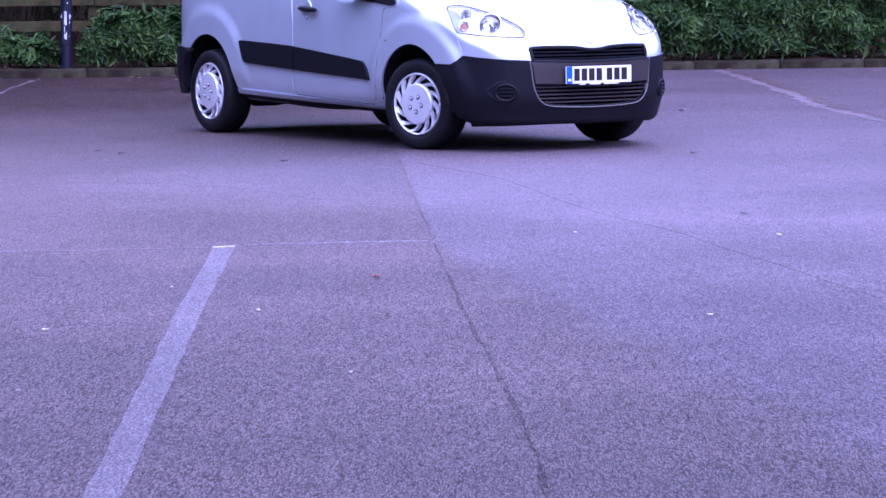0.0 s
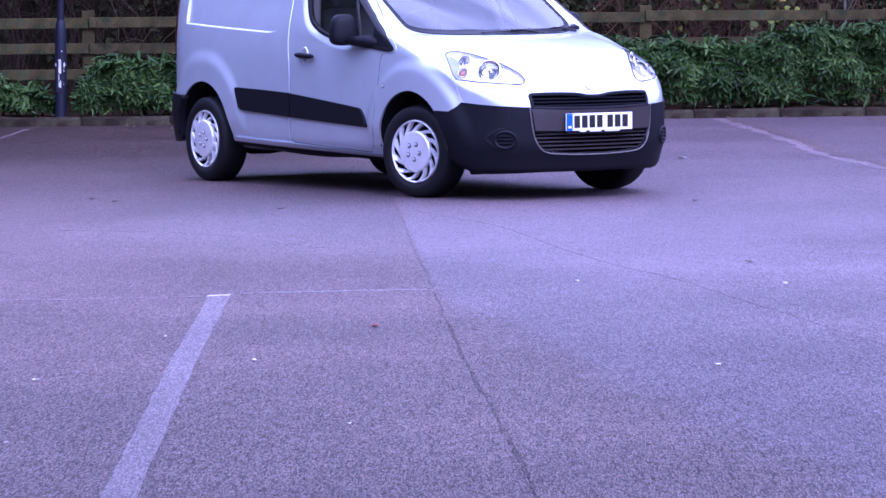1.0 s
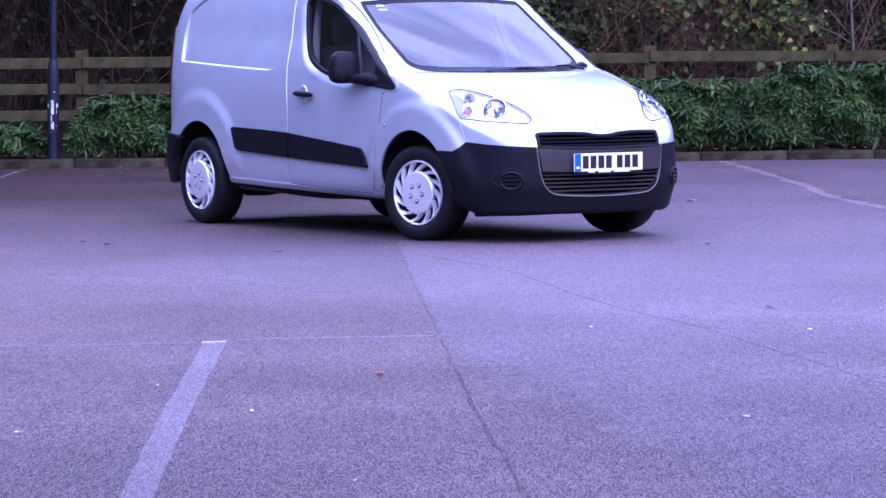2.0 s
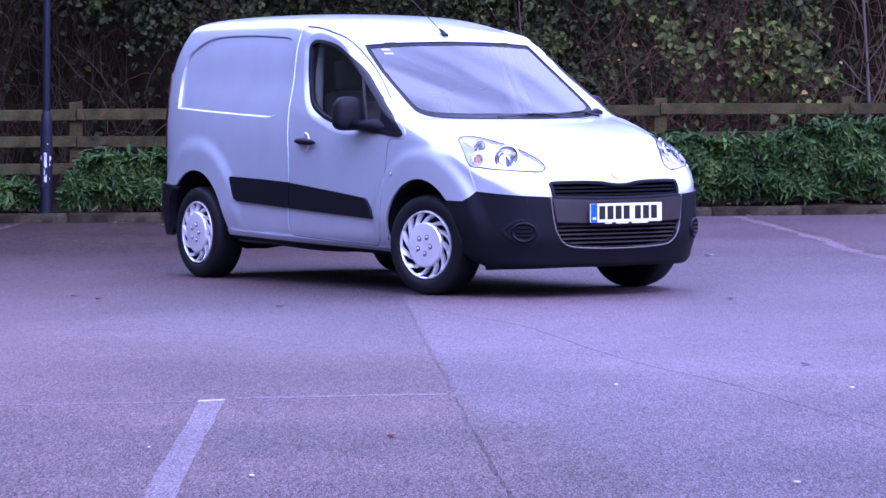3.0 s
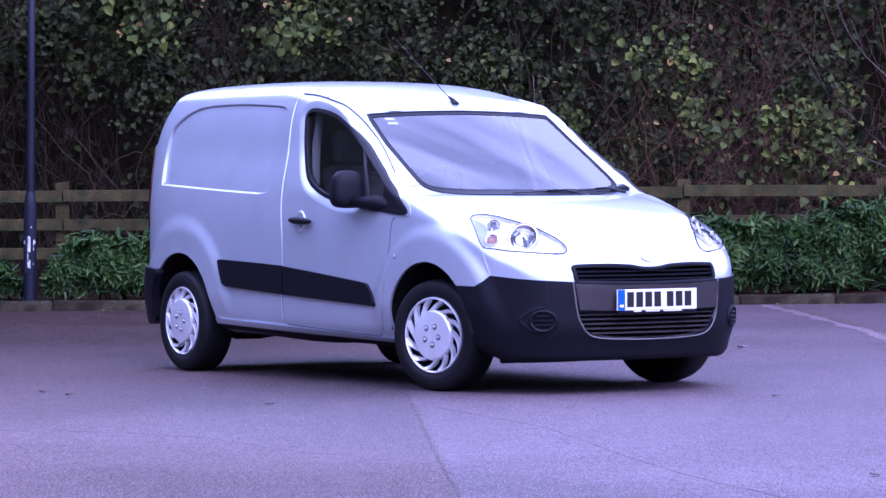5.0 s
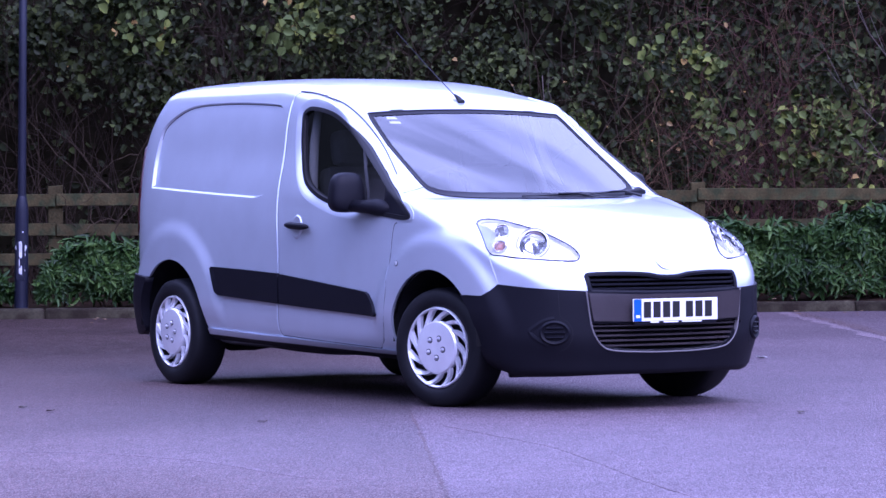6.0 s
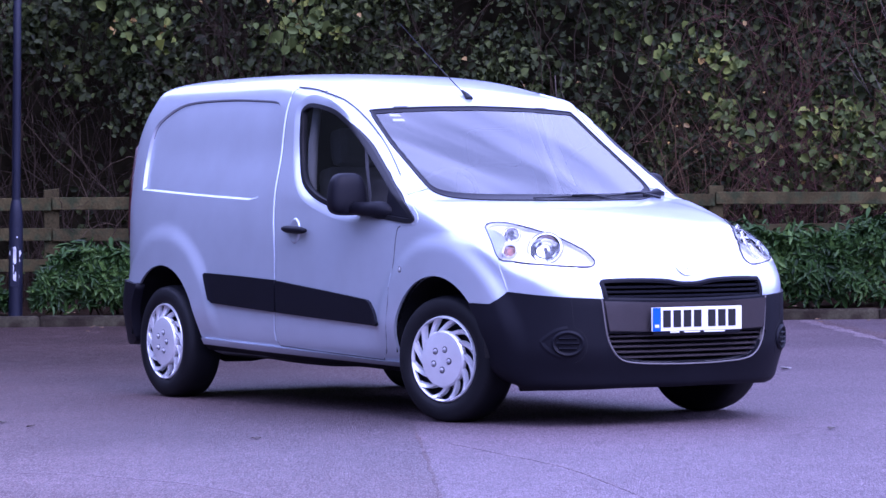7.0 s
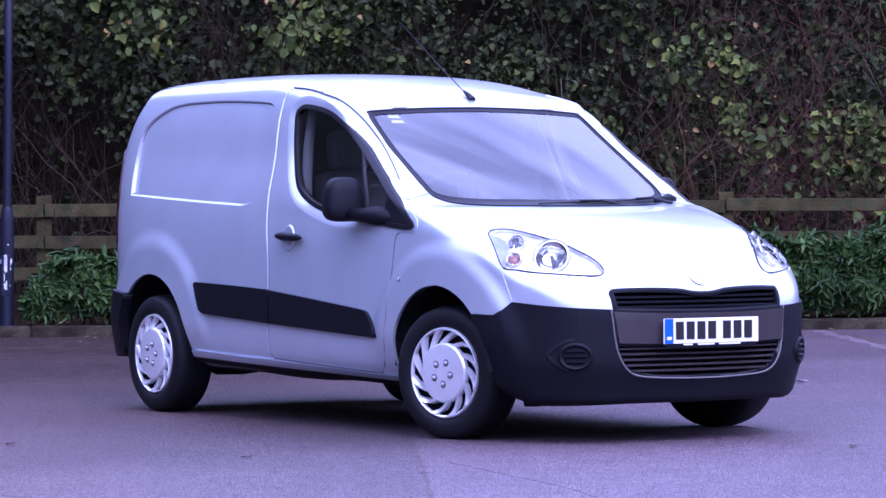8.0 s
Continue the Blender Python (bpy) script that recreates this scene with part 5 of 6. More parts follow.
# wheels
def wheel_parts():
    bm = lathe_bm([(0.10, -0.09), (0.195, -0.09), (0.2, 0.05), (0.12, 0.055), (0.0, 0.055)], 40)
    hub = part("wheel", bm, STEEL_DARK, van, "steel wheel")
    prof = [(0.195, -0.095), (0.240, -0.105), (0.280, -0.100), (0.297, -0.085), (0.304, -0.05), (0.305, 0.0), (0.304, 0.05), (0.297, 0.085), (0.280, 0.100), (0.245, 0.106), (0.216, 0.100), (0.206, 0.088), (0.195, 0.06)]
    tyre = lathe_bm([(r, a) for r, a in prof], 72)
    part("tyre", tyre, RUBBER, hub, "black road tyre", smooth=True)
    # cover: raised centre, swirled vanes round the rim
    verts, faces = [], []

    def ring(r, a, n, shift=0.0):
        base = len(verts)
        for k in range(n):
            th = 2 * math.pi * (k + shift) / n
            verts.append((r * math.cos(th), a, r * math.sin(th)))
        return base

    n = 72
    prof_in = [(0.0005, 0.110), (0.05, 0.112), (0.10, 0.111), (0.128, 0.107), (0.136, 0.098), (0.137, 0.08)]
    prof_out = [(0.1925, 0.085), (0.194, 0.097), (0.199, 0.102), (0.204, 0.100), (0.208, 0.092), (0.207, 0.08)]
    for prof_ in (prof_in, prof_out):
        rows = [ring(r, a, n) for r, a in prof_]
        for p, q in zip(rows, rows[1:]):
            for k in range(n):
                faces.append((p + k, p + (k + 1) % n, q + (k + 1) % n, q + k))
    vane_verts, vane_faces = [], []
    m = 6
    for i in range(m + 1):
        f = i / m
        r = 0.130 + (0.197 - 0.130) * f
        sweep = 0.50 * f
        wide = 0.185 - 0.030 * f
        crown = 0.104 - 0.010 * math.sin(math.pi * f)
        for s, a in ((-0.5, crown - 0.022), (-0.3, crown), (0.3, crown - 0.004), (0.5, crown - 0.022)):
            th = sweep + wide * s * 1.5
            vane_verts.append((r * math.cos(th), a, r * math.sin(th)))
    for i in range(m):
        for s in range(3):
            p = i * 4 + s
            vane_faces.append((p, p + 1, p + 5, p + 4))
    first = mesh_part("vane", vane_verts, vane_faces, COVER, hub, smooth=True)
    bm = bmesh.new()
    bm.from_mesh(first.data)
    bmesh.ops.recalc_face_normals(bm, faces=bm.faces)
    if sum(q.normal.y for q in bm.faces) < 0:
        bmesh.ops.reverse_faces(bm, faces=bm.faces)
    for e in bm.edges:
        if len(e.link_faces) == 2 and e.calc_face_angle() > radians(35):
            e.smooth = False
    bm.to_mesh(first.data)
    bm.free()
    for k in range(1, 12):
        ob = new("vane", first.data)
        ob.parent = hub
        ob.matrix_basis = pose(0, 0, 0, 0, -30.0 * k, 0)
        tagged(ob)
    cover = mesh_part("wheel_cover", verts, faces, COVER, hub, "silver swirl wheel cover")
    for p in cover.data.polygons:
        p.use_smooth = True
    bm = bmesh.new()
    bm.from_mesh(cover.data)
    bmesh.ops.recalc_face_normals(bm, faces=bm.faces)
    for e in bm.edges:
        if len(e.link_faces) == 2 and e.calc_face_angle() > radians(35):
            e.smooth = False
    bm.to_mesh(cover.data)
    bm.free()
    for k in range(5):
        th = 2 * math.pi * k / 5 - math.pi / 2
        b = lathe_bm([(0.0, 0.014), (0.007, 0.013), (0.010, 0.007), (0.0115, 0.0)], 12)
        bmesh.ops.transform(b, matrix=Matrix.Translation((0.052 * math.cos(th), 0.110, 0.052 * math.sin(th))), verts=b.verts)
        part("wheel_nut", b, REFLECTOR_EDGE, hub, "dull grey nut cap", smooth=True)
        b = lathe_bm([(0.017, 0.0), (0.0165, 0.002), (0.012, 0.0025)], 12)
        bmesh.ops.transform(b, matrix=Matrix.Translation((0.052 * math.cos(th), 0.1105, 0.052 * math.sin(th))), verts=b.verts)
        part("nut_recess", b, SEAM, hub)
    return hub


def place_wheel(hub, x, y, turn, first, steer=0):
    m = pose(x, y, 0.302, 0, 0, steer) @ (pose(0, 0, 0, 0, 0, 180) if y < 0 else Matrix()) @ pose(0, 0, 0, 0, turn, 0)
    if first:
        hub.matrix_basis = m
        return hub
    return copy_thing(hub, m)


hub = wheel_parts()
place_wheel(hub, 0.015, -0.735, 8, True, 15)
place_wheel(hub, -2.748, -0.755, 20, False)
place_wheel(hub, 0.015, 0.735, 0, False, 15)
place_wheel(hub, -2.748, 0.755, 40, False)
van.matrix_basis = pose(0.686, 18.928, 0, 0, 0, -55.6)


# ---- leaves, stems and the planting ----
def leaf_mesh(points, normals, size, spread=0.35, slim=0.42, droop=0.0, seed=1, facing=0.5):
    """Many folded leaves: at each point one leaf that roughly faces its normal."""
    rng = np.random.default_rng(seed)
    n = len(points)
    nrm = normals + rng.normal(0, spread, (n, 3))
    nrm /= np.linalg.norm(nrm, axis=1, keepdims=True)
    along = rng.normal(0, 1, (n, 3)) + np.array((0, 0, -droop))
    along -= nrm * np.sum(along * nrm, 1, keepdims=True)
    along /= np.linalg.norm(along, axis=1, keepdims=True)
    across = np.cross(nrm, along)
    s = size * np.clip(rng.lognormal(0, 0.28, n), 0.5, 1.5)[:, None]
    w = s * slim * rng.uniform(0.8, 1.2, n)[:, None]
    fold = nrm * w * 0.35
    base, tip = points - along * s * 0.5, points + along * s * 0.5 - nrm * s * 0.08
    l1, r1 = points - along * s * 0.2 + across * w * 0.48 + fold, points - along * s * 0.2 - across * w * 0.48 + fold
    l2, r2 = points + along * s * 0.18 + across * w * 0.42 + fold, points + along * s * 0.18 - across * w * 0.42 + fold
    v = np.stack([base, l1, l2, tip, r2, r1], 1).reshape(-1, 3)
    k = np.arange(n)[:, None] * 6
    f = np.concatenate([k + np.array([[0, 3, 2, 1]]), k + np.array([[0, 5, 4, 3]])])
    return v, f


def quick_mesh(name, v, f, mat, parent=None, label=""):
    me = bpy.data.meshes.new(name)
    me.vertices.add(len(v))
    me.vertices.foreach_set("co", np.asarray(v, np.float32).ravel())
    me.loops.add(f.size)
    me.loops.foreach_set("vertex_index", f.astype(np.int32).ravel())
    me.polygons.add(len(f))
    me.polygons.foreach_set("loop_start", np.arange(0, f.size, f.shape[1], dtype=np.int32))
    me.update(calc_edges=True)
    me.validate()
    me.materials.append(mat)
    ob = new(name, me)
    if parent:
        ob.parent = parent
    return tagged(ob, label)


def to_verge(p):
    """Rows of along, behind, up as places."""
    t = radians(KERB_TURN)
    return np.column_stack([p[:, 0] * math.cos(t) - p[:, 1] * math.sin(t), KERB_Y + p[:, 0] * math.sin(t) + p[:, 1] * math.cos(t), p[:, 2]])


def lumpy(a, seed):
    """A slow uneven height."""
    return sum(math.sin(a * f + seed * p) * h for f, p, h in ((2.3, 1.7, 0.045), (5.1, 0.6, 0.03), (11.3, 2.2, 0.02)))


def laurel(name, a0, a1, b0, b1, top, count, seed, label, taper=0.0, group=""):
    """A clipped or loose run of laurel: woody stems inside, long glossy leaves over the outside."""
    rng = np.random.default_rng(seed)
    root = new(name)
    tagged(root, label, "hedge" if "hedge" in name else "shrub", group)
    a = rng.uniform(a0, a1, count)
    edge = np.minimum((a - a0), (a1 - a)) / 0.35
    shrink = np.clip(1 - np.clip(1 - edge, 0, 1) ** 2 * 0.6, 0.2, 1)
    h = np.array([(top(x) + lumpy(x, seed)) for x in a]) * shrink
    face = rng.random(count)
    u = rng.random(count)
    b = np.where(face < 0.62, b0 + 0.10 * rng.random(count) ** 2 + 0.04 * np.sin(a * 7 + 3 * u), np.where(face < 0.9, b0 + (b1 - b0) * u, b0 + (b1 - b0) * rng.random(count)))
    low = 0.13
    z = np.where(face < 0.62, low + (h - low) * u ** 0.6, np.where(face < 0.9, h - 0.05 * rng.random(count) ** 2, low + (h - low) * rng.random(count)))
    b = b + np.where(face < 0.62, 0.075 * np.sin(a * 7 + z * 9) * np.sin(a * 3.1 - z * 6 + 1) + 0.04 * np.sin(a * 17 + z * 3), 0)
    bulge = 0.12 * np.clip((z - h + 0.15) / 0.15, 0, 1) ** 2
    b = b + np.where(face < 0.62, bulge + 0.06 * np.clip(1 - (z - low) / 0.25, 0, 1), 0)
    # shoots that stand out of the top
    pts = np.column_stack([a, b, z + np.where((face > 0.62) & (face < 0.9) & (rng.random(count) < 0.12), rng.random(count) * 0.10, 0)])
    nrm = np.where((face < 0.62)[:, None], np.array([[0, -1, 0.35]]), np.array([[0, -0.3, 1.0]]))
    v, f = leaf_mesh(to_verge(pts), to_verge(nrm) - np.array([[0, KERB_Y, 0]]), 0.118, 0.45, 0.24, 1.0, seed)
    tagged(quick_mesh("foliage", v, f, LAUREL, root), kind="stuff")
    r = random.Random(seed)
    stems = []
    for k in range(int((a1 - a0) * 7)):
        x = r.uniform(a0 + 0.1, a1 - 0.1)
        y = r.uniform(b0 + 0.15, b1 - 0.1)
        hh = top(x) * r.uniform(0.6, 0.9)
        p = [(verge(x, y, 0.05), 0.012)]
        for s in (0.4, 0.7, 1.0):
            p.append((verge(x + r.uniform(-0.12, 0.12), y - 0.15 * s * r.random(), 0.05 + hh * s), 0.012 * (1 - 0.7 * s)))
        stems.append(p)
    tagged(mesh_part("twig_tangle", *tube_mesh(stems, 4), BARK, root), kind="stuff")
    return root


laurel("laurel_hedge", 1.0, 9.0, 0.22, 0.98, lambda a: 0.775 + 0.11 * min(max(a - 3.3, 0), 1.1), 21000, 3, "clipped dark green laurel hedge behind the kerb")
laurel("laurel_shrub", -3.98, -1.6, 0.25, 0.95, lambda a: 0.69 - 0.06 * abs(a + 3.55), 5600, 4, "loose dark green laurel shrub behind the kerb", group="laurel shrubs")
laurel("laurel_shrub", -7.2, -4.18, 0.30, 0.95, lambda a: 0.49 + 0.04 * math.sin(3 * a), 4800, 5, "low dark green laurel shrub beside the lamp post", group="laurel shrubs")


# ---- post and rail fence ----
def fence():
    root = new("fence")
    tagged(root, "weathered wooden post and rail fence", "fence")
    rng = random.Random(8)
    posts = [2.18 + 2.0 * k for k in range(-6, 5)]
    for a in posts:
        bm = box_bm(0.135, 0.085, 1.25, (0, 0, 0.555), 0.008)
        for v in bm.verts:
            if v.co.z > 1.0:
                v.co.z += rng.uniform(-0.012, 0.012)
        ob = part("post", bm, FENCE_WOOD, root)
        ob.matrix_basis = pose(*verge(a, 1.36, 0), rng.uniform(-1, 1), rng.uniform(-1.2, 1.2), KERB_TURN + rng.uniform(-3, 3))
    for a, a2 in zip(posts, posts[1:]):
        for z in (1.055, 0.78, 0.50):
            bm = box_bm(a2 - a - 0.012, 0.04, 0.112, (0, 0, 0), 0.006)
            ob = part("rail", bm, FENCE_WOOD, root)
            ob.matrix_basis = pose(*verge((a + a2) / 2, 1.295, z + rng.uniform(-0.012, 0.012)), rng.uniform(-2, 2), rng.uniform(-0.35, 0.35), KERB_TURN + rng.uniform(-0.3, 0.3))


fence()


# ---- lamp post ----
def lamp_post():
    root = new("lamp_post")
    tagged(root, "dark navy painted steel lamp post with torn stickers", "lamp post")
    sh = lathe_bm([(0.037, 1.02), (0.036, 2.0), (0.033, 5.0), (0.0, 5.0)], 24, "Z")
    part("shaft", sh, POLE_PAINT, root, "slim shaft", smooth=True)
    bs = lathe_bm([(0.063, -0.1), (0.062, 0.02), (0.061, 0.10), (0.060, 0.80), (0.058, 0.90), (0.051, 0.985), (0.041, 1.03), (0.038, 1.04)], 24, "Z")
    part("base", bs, POLE_PAINT, root, "wider base section", smooth=True)
    part("inspection_door", box_bm(0.075, 0.012, 0.34, (0.0, -0.057, 0.46), 0.004), POLE_PAINT, root)
    rng = random.Random(9)
    for z, w, h, x in ((0.575, 0.125, 0.10, 0.0), (0.52, 0.07, 0.08, 0.015), (0.375, 0.075, 0.10, 0.006), (0.44, 0.03, 0.12, -0.02), (0.62, 0.03, 0.04, -0.005), (0.72, 0.012, 0.014, 0.02)):
        # a ragged scrap that hugs the round post
        k = 10
        pts = []
        for i in range(k + 1):
            u = i / k
            half_h = h / 2 * math.sqrt(max(1 - (2 * u - 1) ** 2, 0.0)) * rng.uniform(0.45, 1.1) + 0.002
            mid = z + rng.uniform(-0.10, 0.10) * h
            a = (x + w * (u - 0.5)) / 0.0635
            for zz in (mid - half_h, mid + half_h):
                pts.append((0.0645 * math.sin(a), -0.0645 * math.cos(a), zz))
        mesh_part("sticker_scrap", pts, [(2 * i, 2 * i + 2, 2 * i + 3, 2 * i + 1) for i in range(k)], PAPER, root, "torn pale sticker")
    root.matrix_basis = pose(*verge(-4.13, 0.33, 0.05), 0, 0.8, 0)


lamp_post()


# ---- woodland behind the fence ----
def stems(rng, count, a, b, wide, height, lean, r0):
    """Thin stems that rise from one place and fork."""
    paths = []
    for _ in range(count):
        x, y, z = a + rng.uniform(-wide, wide), b + rng.uniform(-0.5, 0.5), 0.05
        dx, dy = rng.uniform(-lean, lean), rng.uniform(-lean, lean * 0.4)
        h = height * rng.uniform(0.5, 1.1)
        n, p = 12, []
        for i in range(n + 1):
            f = i / n
            p.append((verge(x + dx * f * h + 0.26 * math.sin(5 * f + x * 9) + 0.10 * math.sin(13 * f + x * 31) + 0.04 * math.sin(29 * f + x * 57), y + dy * f * h, z + h * f * (1 - 0.1 * abs(dx))), r0 * (1 - 0.75 * f)))
        paths.append(p)
        for _ in range(rng.randint(2, 5)):
            i = rng.randint(2, n - 1)
            o = p[i][0]
            q = [(o, r0 * 0.45)]
            d = Vector((rng.uniform(-1, 1), rng.uniform(-0.7, 0.2), rng.uniform(0.0, 1.0))).normalized()
            ln = rng.uniform(0.3, 1.0)
            at = Vector(o)
            for s in (0.17, 0.34, 0.5, 0.67, 0.84, 1.0):
                d = (d + Vector((rng.uniform(-0.45, 0.45), rng.uniform(-0.3, 0.2), rng.uniform(-0.5, 0.35)))).normalized()
                at = at + d * ln / 6
                q.append((at.copy(), r0 * 0.5 * (1 - 0.75 * s)))
                if rng.random() < 0.3:
                    e = (d + Vector((rng.uniform(-1, 1), rng.uniform(-0.5, 0.2), rng.uniform(-0.4, 0.8)))).normalized()
                    paths.append([(at.copy(), r0 * 0.3), (at + e * 0.09, r0 * 0.22), (at + e * 0.17 + Vector((0, 0, -0.03)), r0 * 0.12)])
            paths.append(q)
    return paths


def shrub(name, label, a, b, wide, low, high, leaves, leaf, size, seed, stem_count=14, stem_mat=None, accents=0, slim=0.75, clumps=60, deep=1.3, tall=None, gather=1.0, lean=0.5):
    """A tall shrub: forking stems, and leaves gathered in uneven clumps with gaps."""
    rng, nr = random.Random(seed), np.random.default_rng(seed)
    root = new(name)
    tagged(root, label, "shrub" if "shrub" in name or "bramble" in name else "tree", "woodland edge")
    tagged(mesh_part("twig_tangle", *tube_mesh(stems(rng, stem_count, a, b, wide * 0.8, (tall or high) * 0.95, lean, 0.0062), 5), stem_mat or BARK, root), kind="stuff")
    if leaves:
        centre = np.column_stack([a + nr.normal(0, wide * 0.55, clumps), b - 0.1 + deep * (nr.random(clumps) - 0.45), low + (high - low) * nr.random(clumps)])
        weight = nr.lognormal(0, 0.8, clumps)
        pick = nr.choice(clumps, leaves, p=weight / weight.sum())
        size_of = gather * nr.uniform(0.07, 0.26, clumps)[pick][:, None]
        p = centre[pick] + nr.normal(0, 1, (leaves, 3)) * size_of * np.array([[1.0, 0.7, 0.8]])
        p = p[(p[:, 2] > 0.15) & (p[:, 1] > 1.42)]
        # hollows where one sees past the leaves to bare twigs
        hollow = np.sin(1.9 * p[:, 0] + 0.9 * p[:, 2]) + np.sin(1.7 * p[:, 2] - 1.1 * p[:, 0] + 2) + 0.8 * np.sin(4.1 * p[:, 0] + 2.6 * p[:, 2]) + 0.5 * np.sin(7.3 * p[:, 2] - 5.1 * p[:, 0])
        p = p[(hollow > -0.55) | (gather < 1) | (nr.random(len(p)) < 0.15)]
        nrm = np.tile((0.0, -0.85, 0.6), (len(p), 1))
        v, f = leaf_mesh(to_verge(p), nrm, size, 1.0, slim, 0.6, seed)
        tagged(quick_mesh("foliage", v, f, leaf, root), kind="stuff")
    if accents:
        p = np.column_stack([a + nr.normal(0, wide * 0.6, accents), b - 0.45 + 0.3 * nr.random(accents), low + (high - low) * nr.random(accents)])
        v, f = leaf_mesh(to_verge(p), np.tile((0.0, -0.9, 0.4), (len(p), 1)), size * 0.7, 0.5, slim, 0.6, seed + 50)
        tagged(quick_mesh("yellow_foliage", v, f, AUTUMN, root, "scattered yellowing leaves"), kind="stuff")
    return root


shrub("ivy_shrub", "dense dark ivy-clad shrub with brown stems", -6.37, 2.4, 1.3, 2.2, 5.2, 3600, IVY, 0.068, 21, 52, BARK, 4, lean=0.2)
shrub("ivy_shrub", "dark bare-stemmed thicket with ivy above", -4.25, 2.5, 1.1, 2.3, 5.2, 5000, IVY, 0.070, 22, 70, BARK, 5, lean=0.2)
shrub("ivy_shrub", "dense dark green leafy shrub", -2.44, 2.4, 1.0, 1.7, 5.2, 8500, IVY, 0.070, 23, 50, BARK, 10, lean=0.25)
shrub("ivy_shrub", "dense dark green leafy shrub", -0.75, 2.4, 1.0, 1.0, 5.2, 12500, IVY, 0.064, 24, 20, BARK, 10)
shrub("ivy_shrub", "dense dark green leafy shrub", 0.95, 2.4, 1.0, 0.9, 5.2, 11000, IVY, 0.064, 25, 24, TWIG, 6)
shrub("bramble_shrub", "tangle of red-brown twigs with yellow-green leaves", 2.05, 2.1, 0.50, 1.5, 2.8, 480, BRAMBLE, 0.082, 26, 34, BRAMBLE_TWIG, 9, 0.8, 18, gather=0.55, lean=0.25)
shrub("bramble_shrub", "leafless red-brown twigs behind the fence", 3.2, 2.2, 0.8, 1.0, 3.5, 0, BRAMBLE, 0.08, 34, 46, RED_TWIG, 5, lean=0.3)
shrub("bramble_shrub", "yellow-green leafy bramble over the fence", 3.55, 2.0, 0.8, 1.0, 2.0, 1150, BRAMBLE, 0.082, 27, 30, BRAMBLE_TWIG, 10, 0.8, 46, gather=0.55)
shrub("ivy_shrub", "dense dark green leafy shrub", 2.96, 2.9, 1.1, 0.8, 5.2, 4200, IVY, 0.068, 28, 34, BRAMBLE_TWIG, 5, lean=0.3)
shrub("ivy_shrub", "dense dark green leafy shrub", 5.08, 2.6, 1.2, 0.8, 5.2, 5000, IVY, 0.068, 29, 40, BRAMBLE_TWIG, 5, lean=0.3)
shrub("bramble_shrub", "yellow-green leaves high among dark ivy", -3.1, 2.0, 0.45, 2.5, 3.3, 520, BRAMBLE, 0.086, 32, 10, TWIG, 8, 0.8, 16, gather=0.8)
shrub("bramble_shrub", "yellow-green leaves high among dark ivy", -1.6, 2.0, 0.40, 2.4, 3.2, 260, BRAMBLE, 0.086, 33, 8, TWIG, 6, 0.8, 10, gather=0.8)
shrub("ivy_shrub", "dense dark green leafy shrub", 7.41, 2.6, 1.3, 0.8, 5.2, 7000, IVY, 0.07, 30, 18, BARK, 4)
shrub("ivy_shrub", "dense dark ivy-clad shrub with brown stems", -8.70, 2.5, 1.3, 0.9, 5.2, 6500, IVY, 0.07, 31, 20, BARK, 4)


def sapling(a, b, seed, lean, forks, r0, tall):
    """A bare pale young tree whose limbs fork."""
    rng = random.Random(seed)
    root = new("sapling")
    tagged(root, "bare pale grey sapling behind the fence", "tree", "saplings")
    trunk = [(verge(a + lean * f + 0.03 * math.sin(5 * f), b, 0.05 + tall * f), r0 * (1 - 0.6 * f)) for f in np.linspace(0, 1, 9)]
    mesh_part("trunk", *tube_mesh([trunk], 8), PALE_BARK, root, smooth=True)
    limbs = []
    for z, dx, dz, ln in forks:
        o = verge(a + lean * z / tall, b, z)
        q = [(o, r0 * 0.5)]
        for s in (0.25, 0.5, 0.75, 1.0):
            q.append((o + Vector((dx * ln * s + 0.03 * math.sin(7 * s), -0.1 * s, dz * ln * s + rng.uniform(-0.02, 0.02))), r0 * 0.5 * (1 - 0.75 * s)))
        limbs.append(q)
        for s in (2, 3):
            o2 = q[s][0]
            limbs.append([(o2, r0 * 0.22), (o2 + Vector((dx * 0.25, 0, abs(dz) * 0.35 + 0.1)) * ln, r0 * 0.1)])
    for k in range(0, len(limbs), 3):
        mesh_part("limb", *tube_mesh(limbs[k:k + 3], 6), PALE_BARK, root, smooth=True)


sapling(4.52, 1.75, 41, -0.22, [(1.20, -0.72, 0.40, 1.0), (1.28, -0.75, 0.80, 1.25), (1.5, 0.6, 0.9, 1.0), (1.0, 0.5, 1.2, 0.8), (2.0, -0.6, 0.8, 1.0)], 0.019, 4.5)
sapling(0.90, 1.55, 42, -0.12, [(1.75, -0.75, 0.75, 0.45), (1.9, 0.15, 1.0, 0.3)], 0.011, 2.15)
# far woodland closes the view
rng = np.random.default_rng(60)
n = 60000
pts = np.column_stack([rng.uniform(-14, 14, n), rng.uniform(4.2, 5.4, n), rng.uniform(0.2, 8.0, n)])
# a third become an added overhang, out of view, to shade the wood
over = rng.random(n) < 0.35
pts[over, 1], pts[over, 2] = 1.2 + 4 * rng.random(over.sum()), 4.8 + 3.0 * rng.random(over.sum())
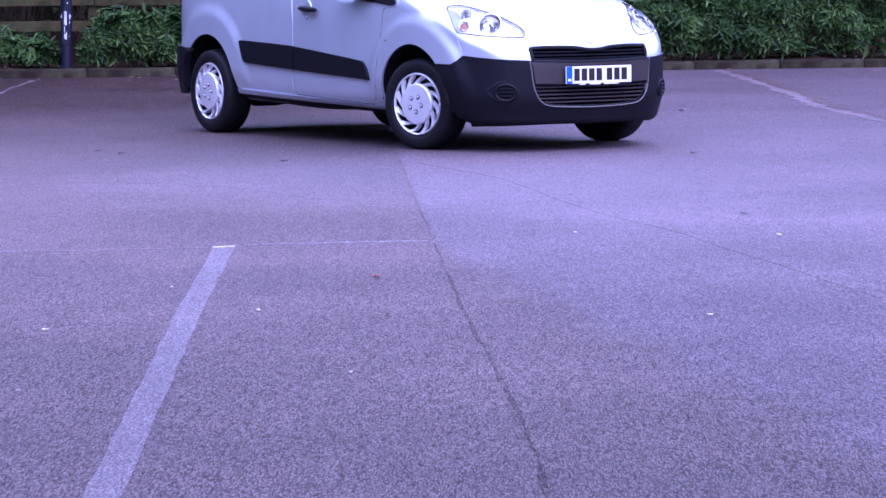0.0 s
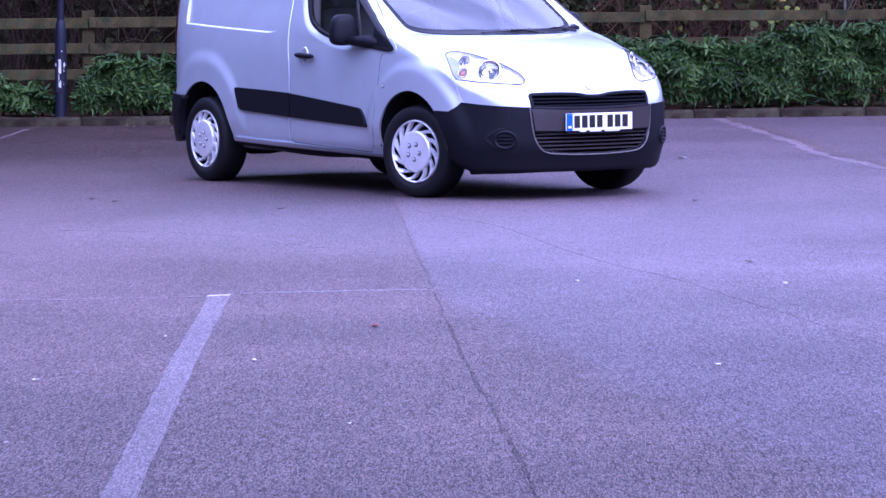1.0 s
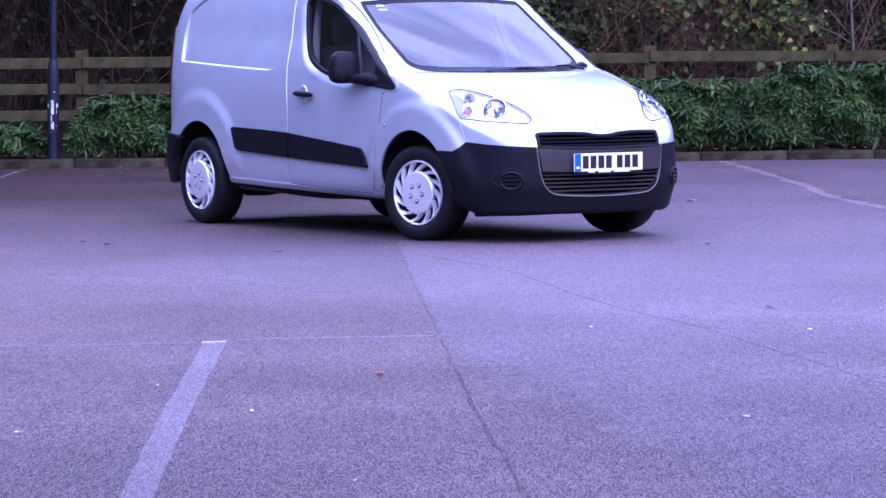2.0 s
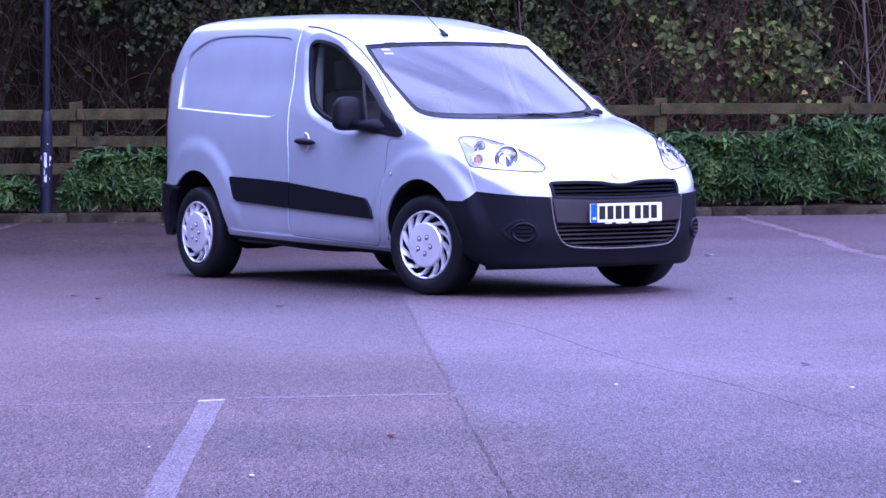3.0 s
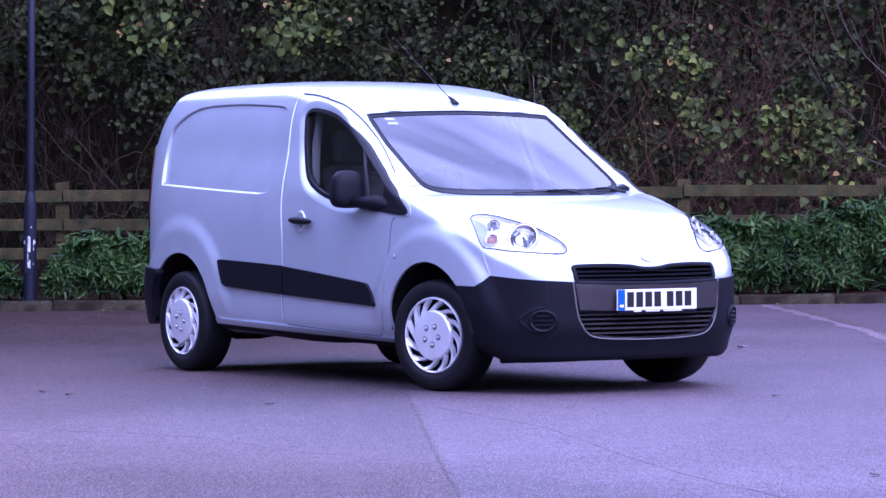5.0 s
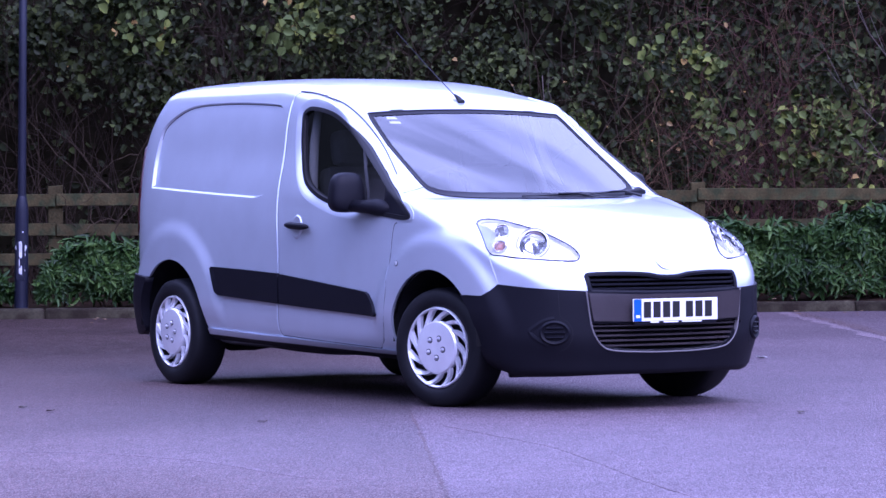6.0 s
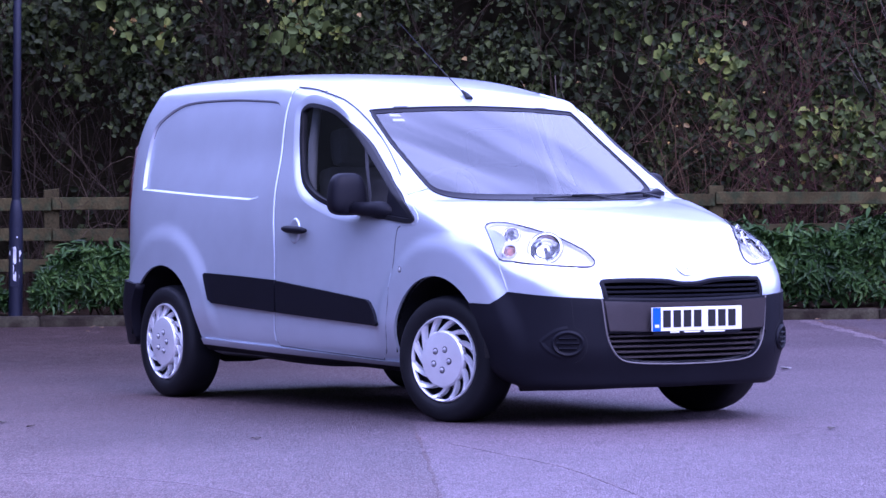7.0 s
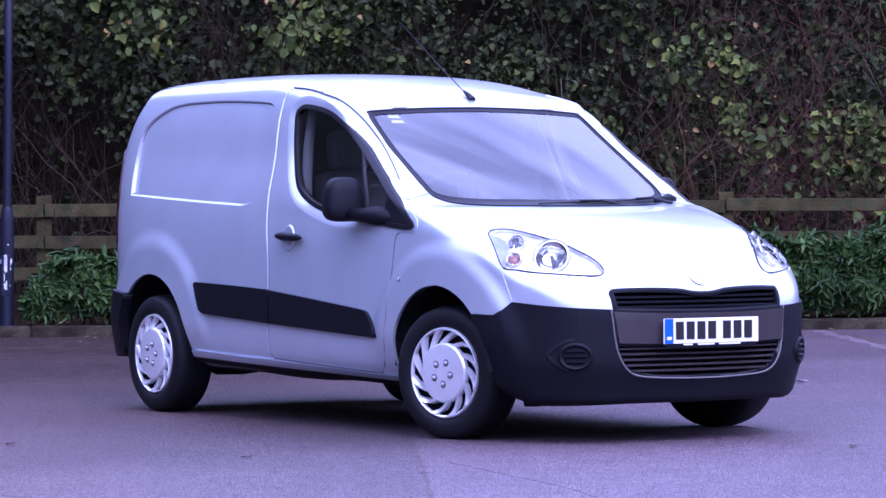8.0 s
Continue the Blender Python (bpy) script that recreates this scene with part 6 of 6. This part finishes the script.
# bare and brown low down at one end, and in hollows elsewhere
hole = np.sin(1.3 * pts[:, 0] + 1.7 * pts[:, 2]) + np.sin(2.3 * pts[:, 0] - 1.1 * pts[:, 2] + 1)
bare = ((pts[:, 0] < -1.8) & (pts[:, 2] < 2.4)) | ((hole < -0.5) & (pts[:, 2] < 3.2))
pts = pts[~bare | (rng.random(n) < 0.2)]
n = len(pts)
v, f = leaf_mesh(to_verge(pts), np.tile((0.0, -0.9, 0.5), (n, 1)), 0.095, 0.6, 0.75, 0.5, 61)
tagged(quick_mesh("woodland", v, f, IVY), "dense dark woodland foliage with an added unseen overhang", "woodland", kind="stuff")
# dark sheet whose colour stands in for the shade deep in the wood
BACK = material("painted_wood_shade", (0.021, 0.018, 0.010), rough=0.95, spec=0.02, grain=0.6, scale=6, stain=0.6, stain_scale=1.2)
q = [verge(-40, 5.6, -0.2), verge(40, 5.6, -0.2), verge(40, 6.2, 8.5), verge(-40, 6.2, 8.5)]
tagged(mesh_part("backdrop", q, [(0, 1, 2, 3)], BACK), "dark sheet painted for the shade deep in the wood", kind="structure")


# ---- small things on the ground ----
def scrap(name, x, y, z, size, mat, label, seed, group=""):
    rng = random.Random(seed)
    k = 7
    up = [(size * rng.uniform(0.6, 1.0) * math.cos(2 * math.pi * i / k), 0.7 * size * rng.uniform(0.6, 1.0) * math.sin(2 * math.pi * i / k), 0.004 + rng.uniform(0, 0.25) * size) for i in range(k)]
    dn = [(p[0], p[1], p[2] - 0.003) for p in up]
    faces = [tuple(range(k)), tuple(reversed(range(k, 2 * k)))] + [(i, i + k, (i + 1) % k + k, (i + 1) % k) for i in range(k)]
    ob = mesh_part(name, up + dn, faces, mat)
    ob.matrix_basis = pose(x, y, z, 0, 0, rng.uniform(0, 360))
    tagged(ob, label, "litter", group)


for i, (x, y, s) in enumerate(((-0.91, 7.68, 0.022), (-0.2, 8.29, 0.022), (1.47, 8.05, 0.024), (1.97, 23.42, 0.075), (1.01, 11.69, 0.022), (1.95, 11.5, 0.02), (-0.75, 5.99, 0.014), (-0.62, 9.2, 0.012), (0.25, 6.4, 0.012))):
    scrap("paper_scrap", x, y, 0.003, 0.75 * s, SPECK, "small white scrap on the tarmac", 70 + i, "white scraps")
for i, (x, y, s) in enumerate(((0.18, 9.59, 0.03), (1.86, 12.75, 0.03), (1.82, 17.8, 0.03), (-1.91, 18.13, 0.034), (-2.1, 18.5, 0.03), (-0.77, 17.26, 0.03))):
    scrap("dead_leaf", x, y, 0.003, s, DARK_LITTER if i else RED_LEAF, "dark fallen leaf on the tarmac" if i else "small red-brown fallen leaf on the tarmac", 90 + i, "fallen leaves")
rng = random.Random(77)
for i in range(130):
    a = rng.uniform(-6, 7)
    p = verge(a, -abs(rng.gauss(0, 0.7)) - 0.05 if i % 3 else rng.uniform(0.15, 0.4), 0)
    scrap("dead_leaf", p.x, p.y, 0.006 if i % 3 else 0.11, rng.uniform(0.014, 0.034), LITTER, "brown fallen leaf by the kerb", 120 + i, "fallen leaves by the kerb")
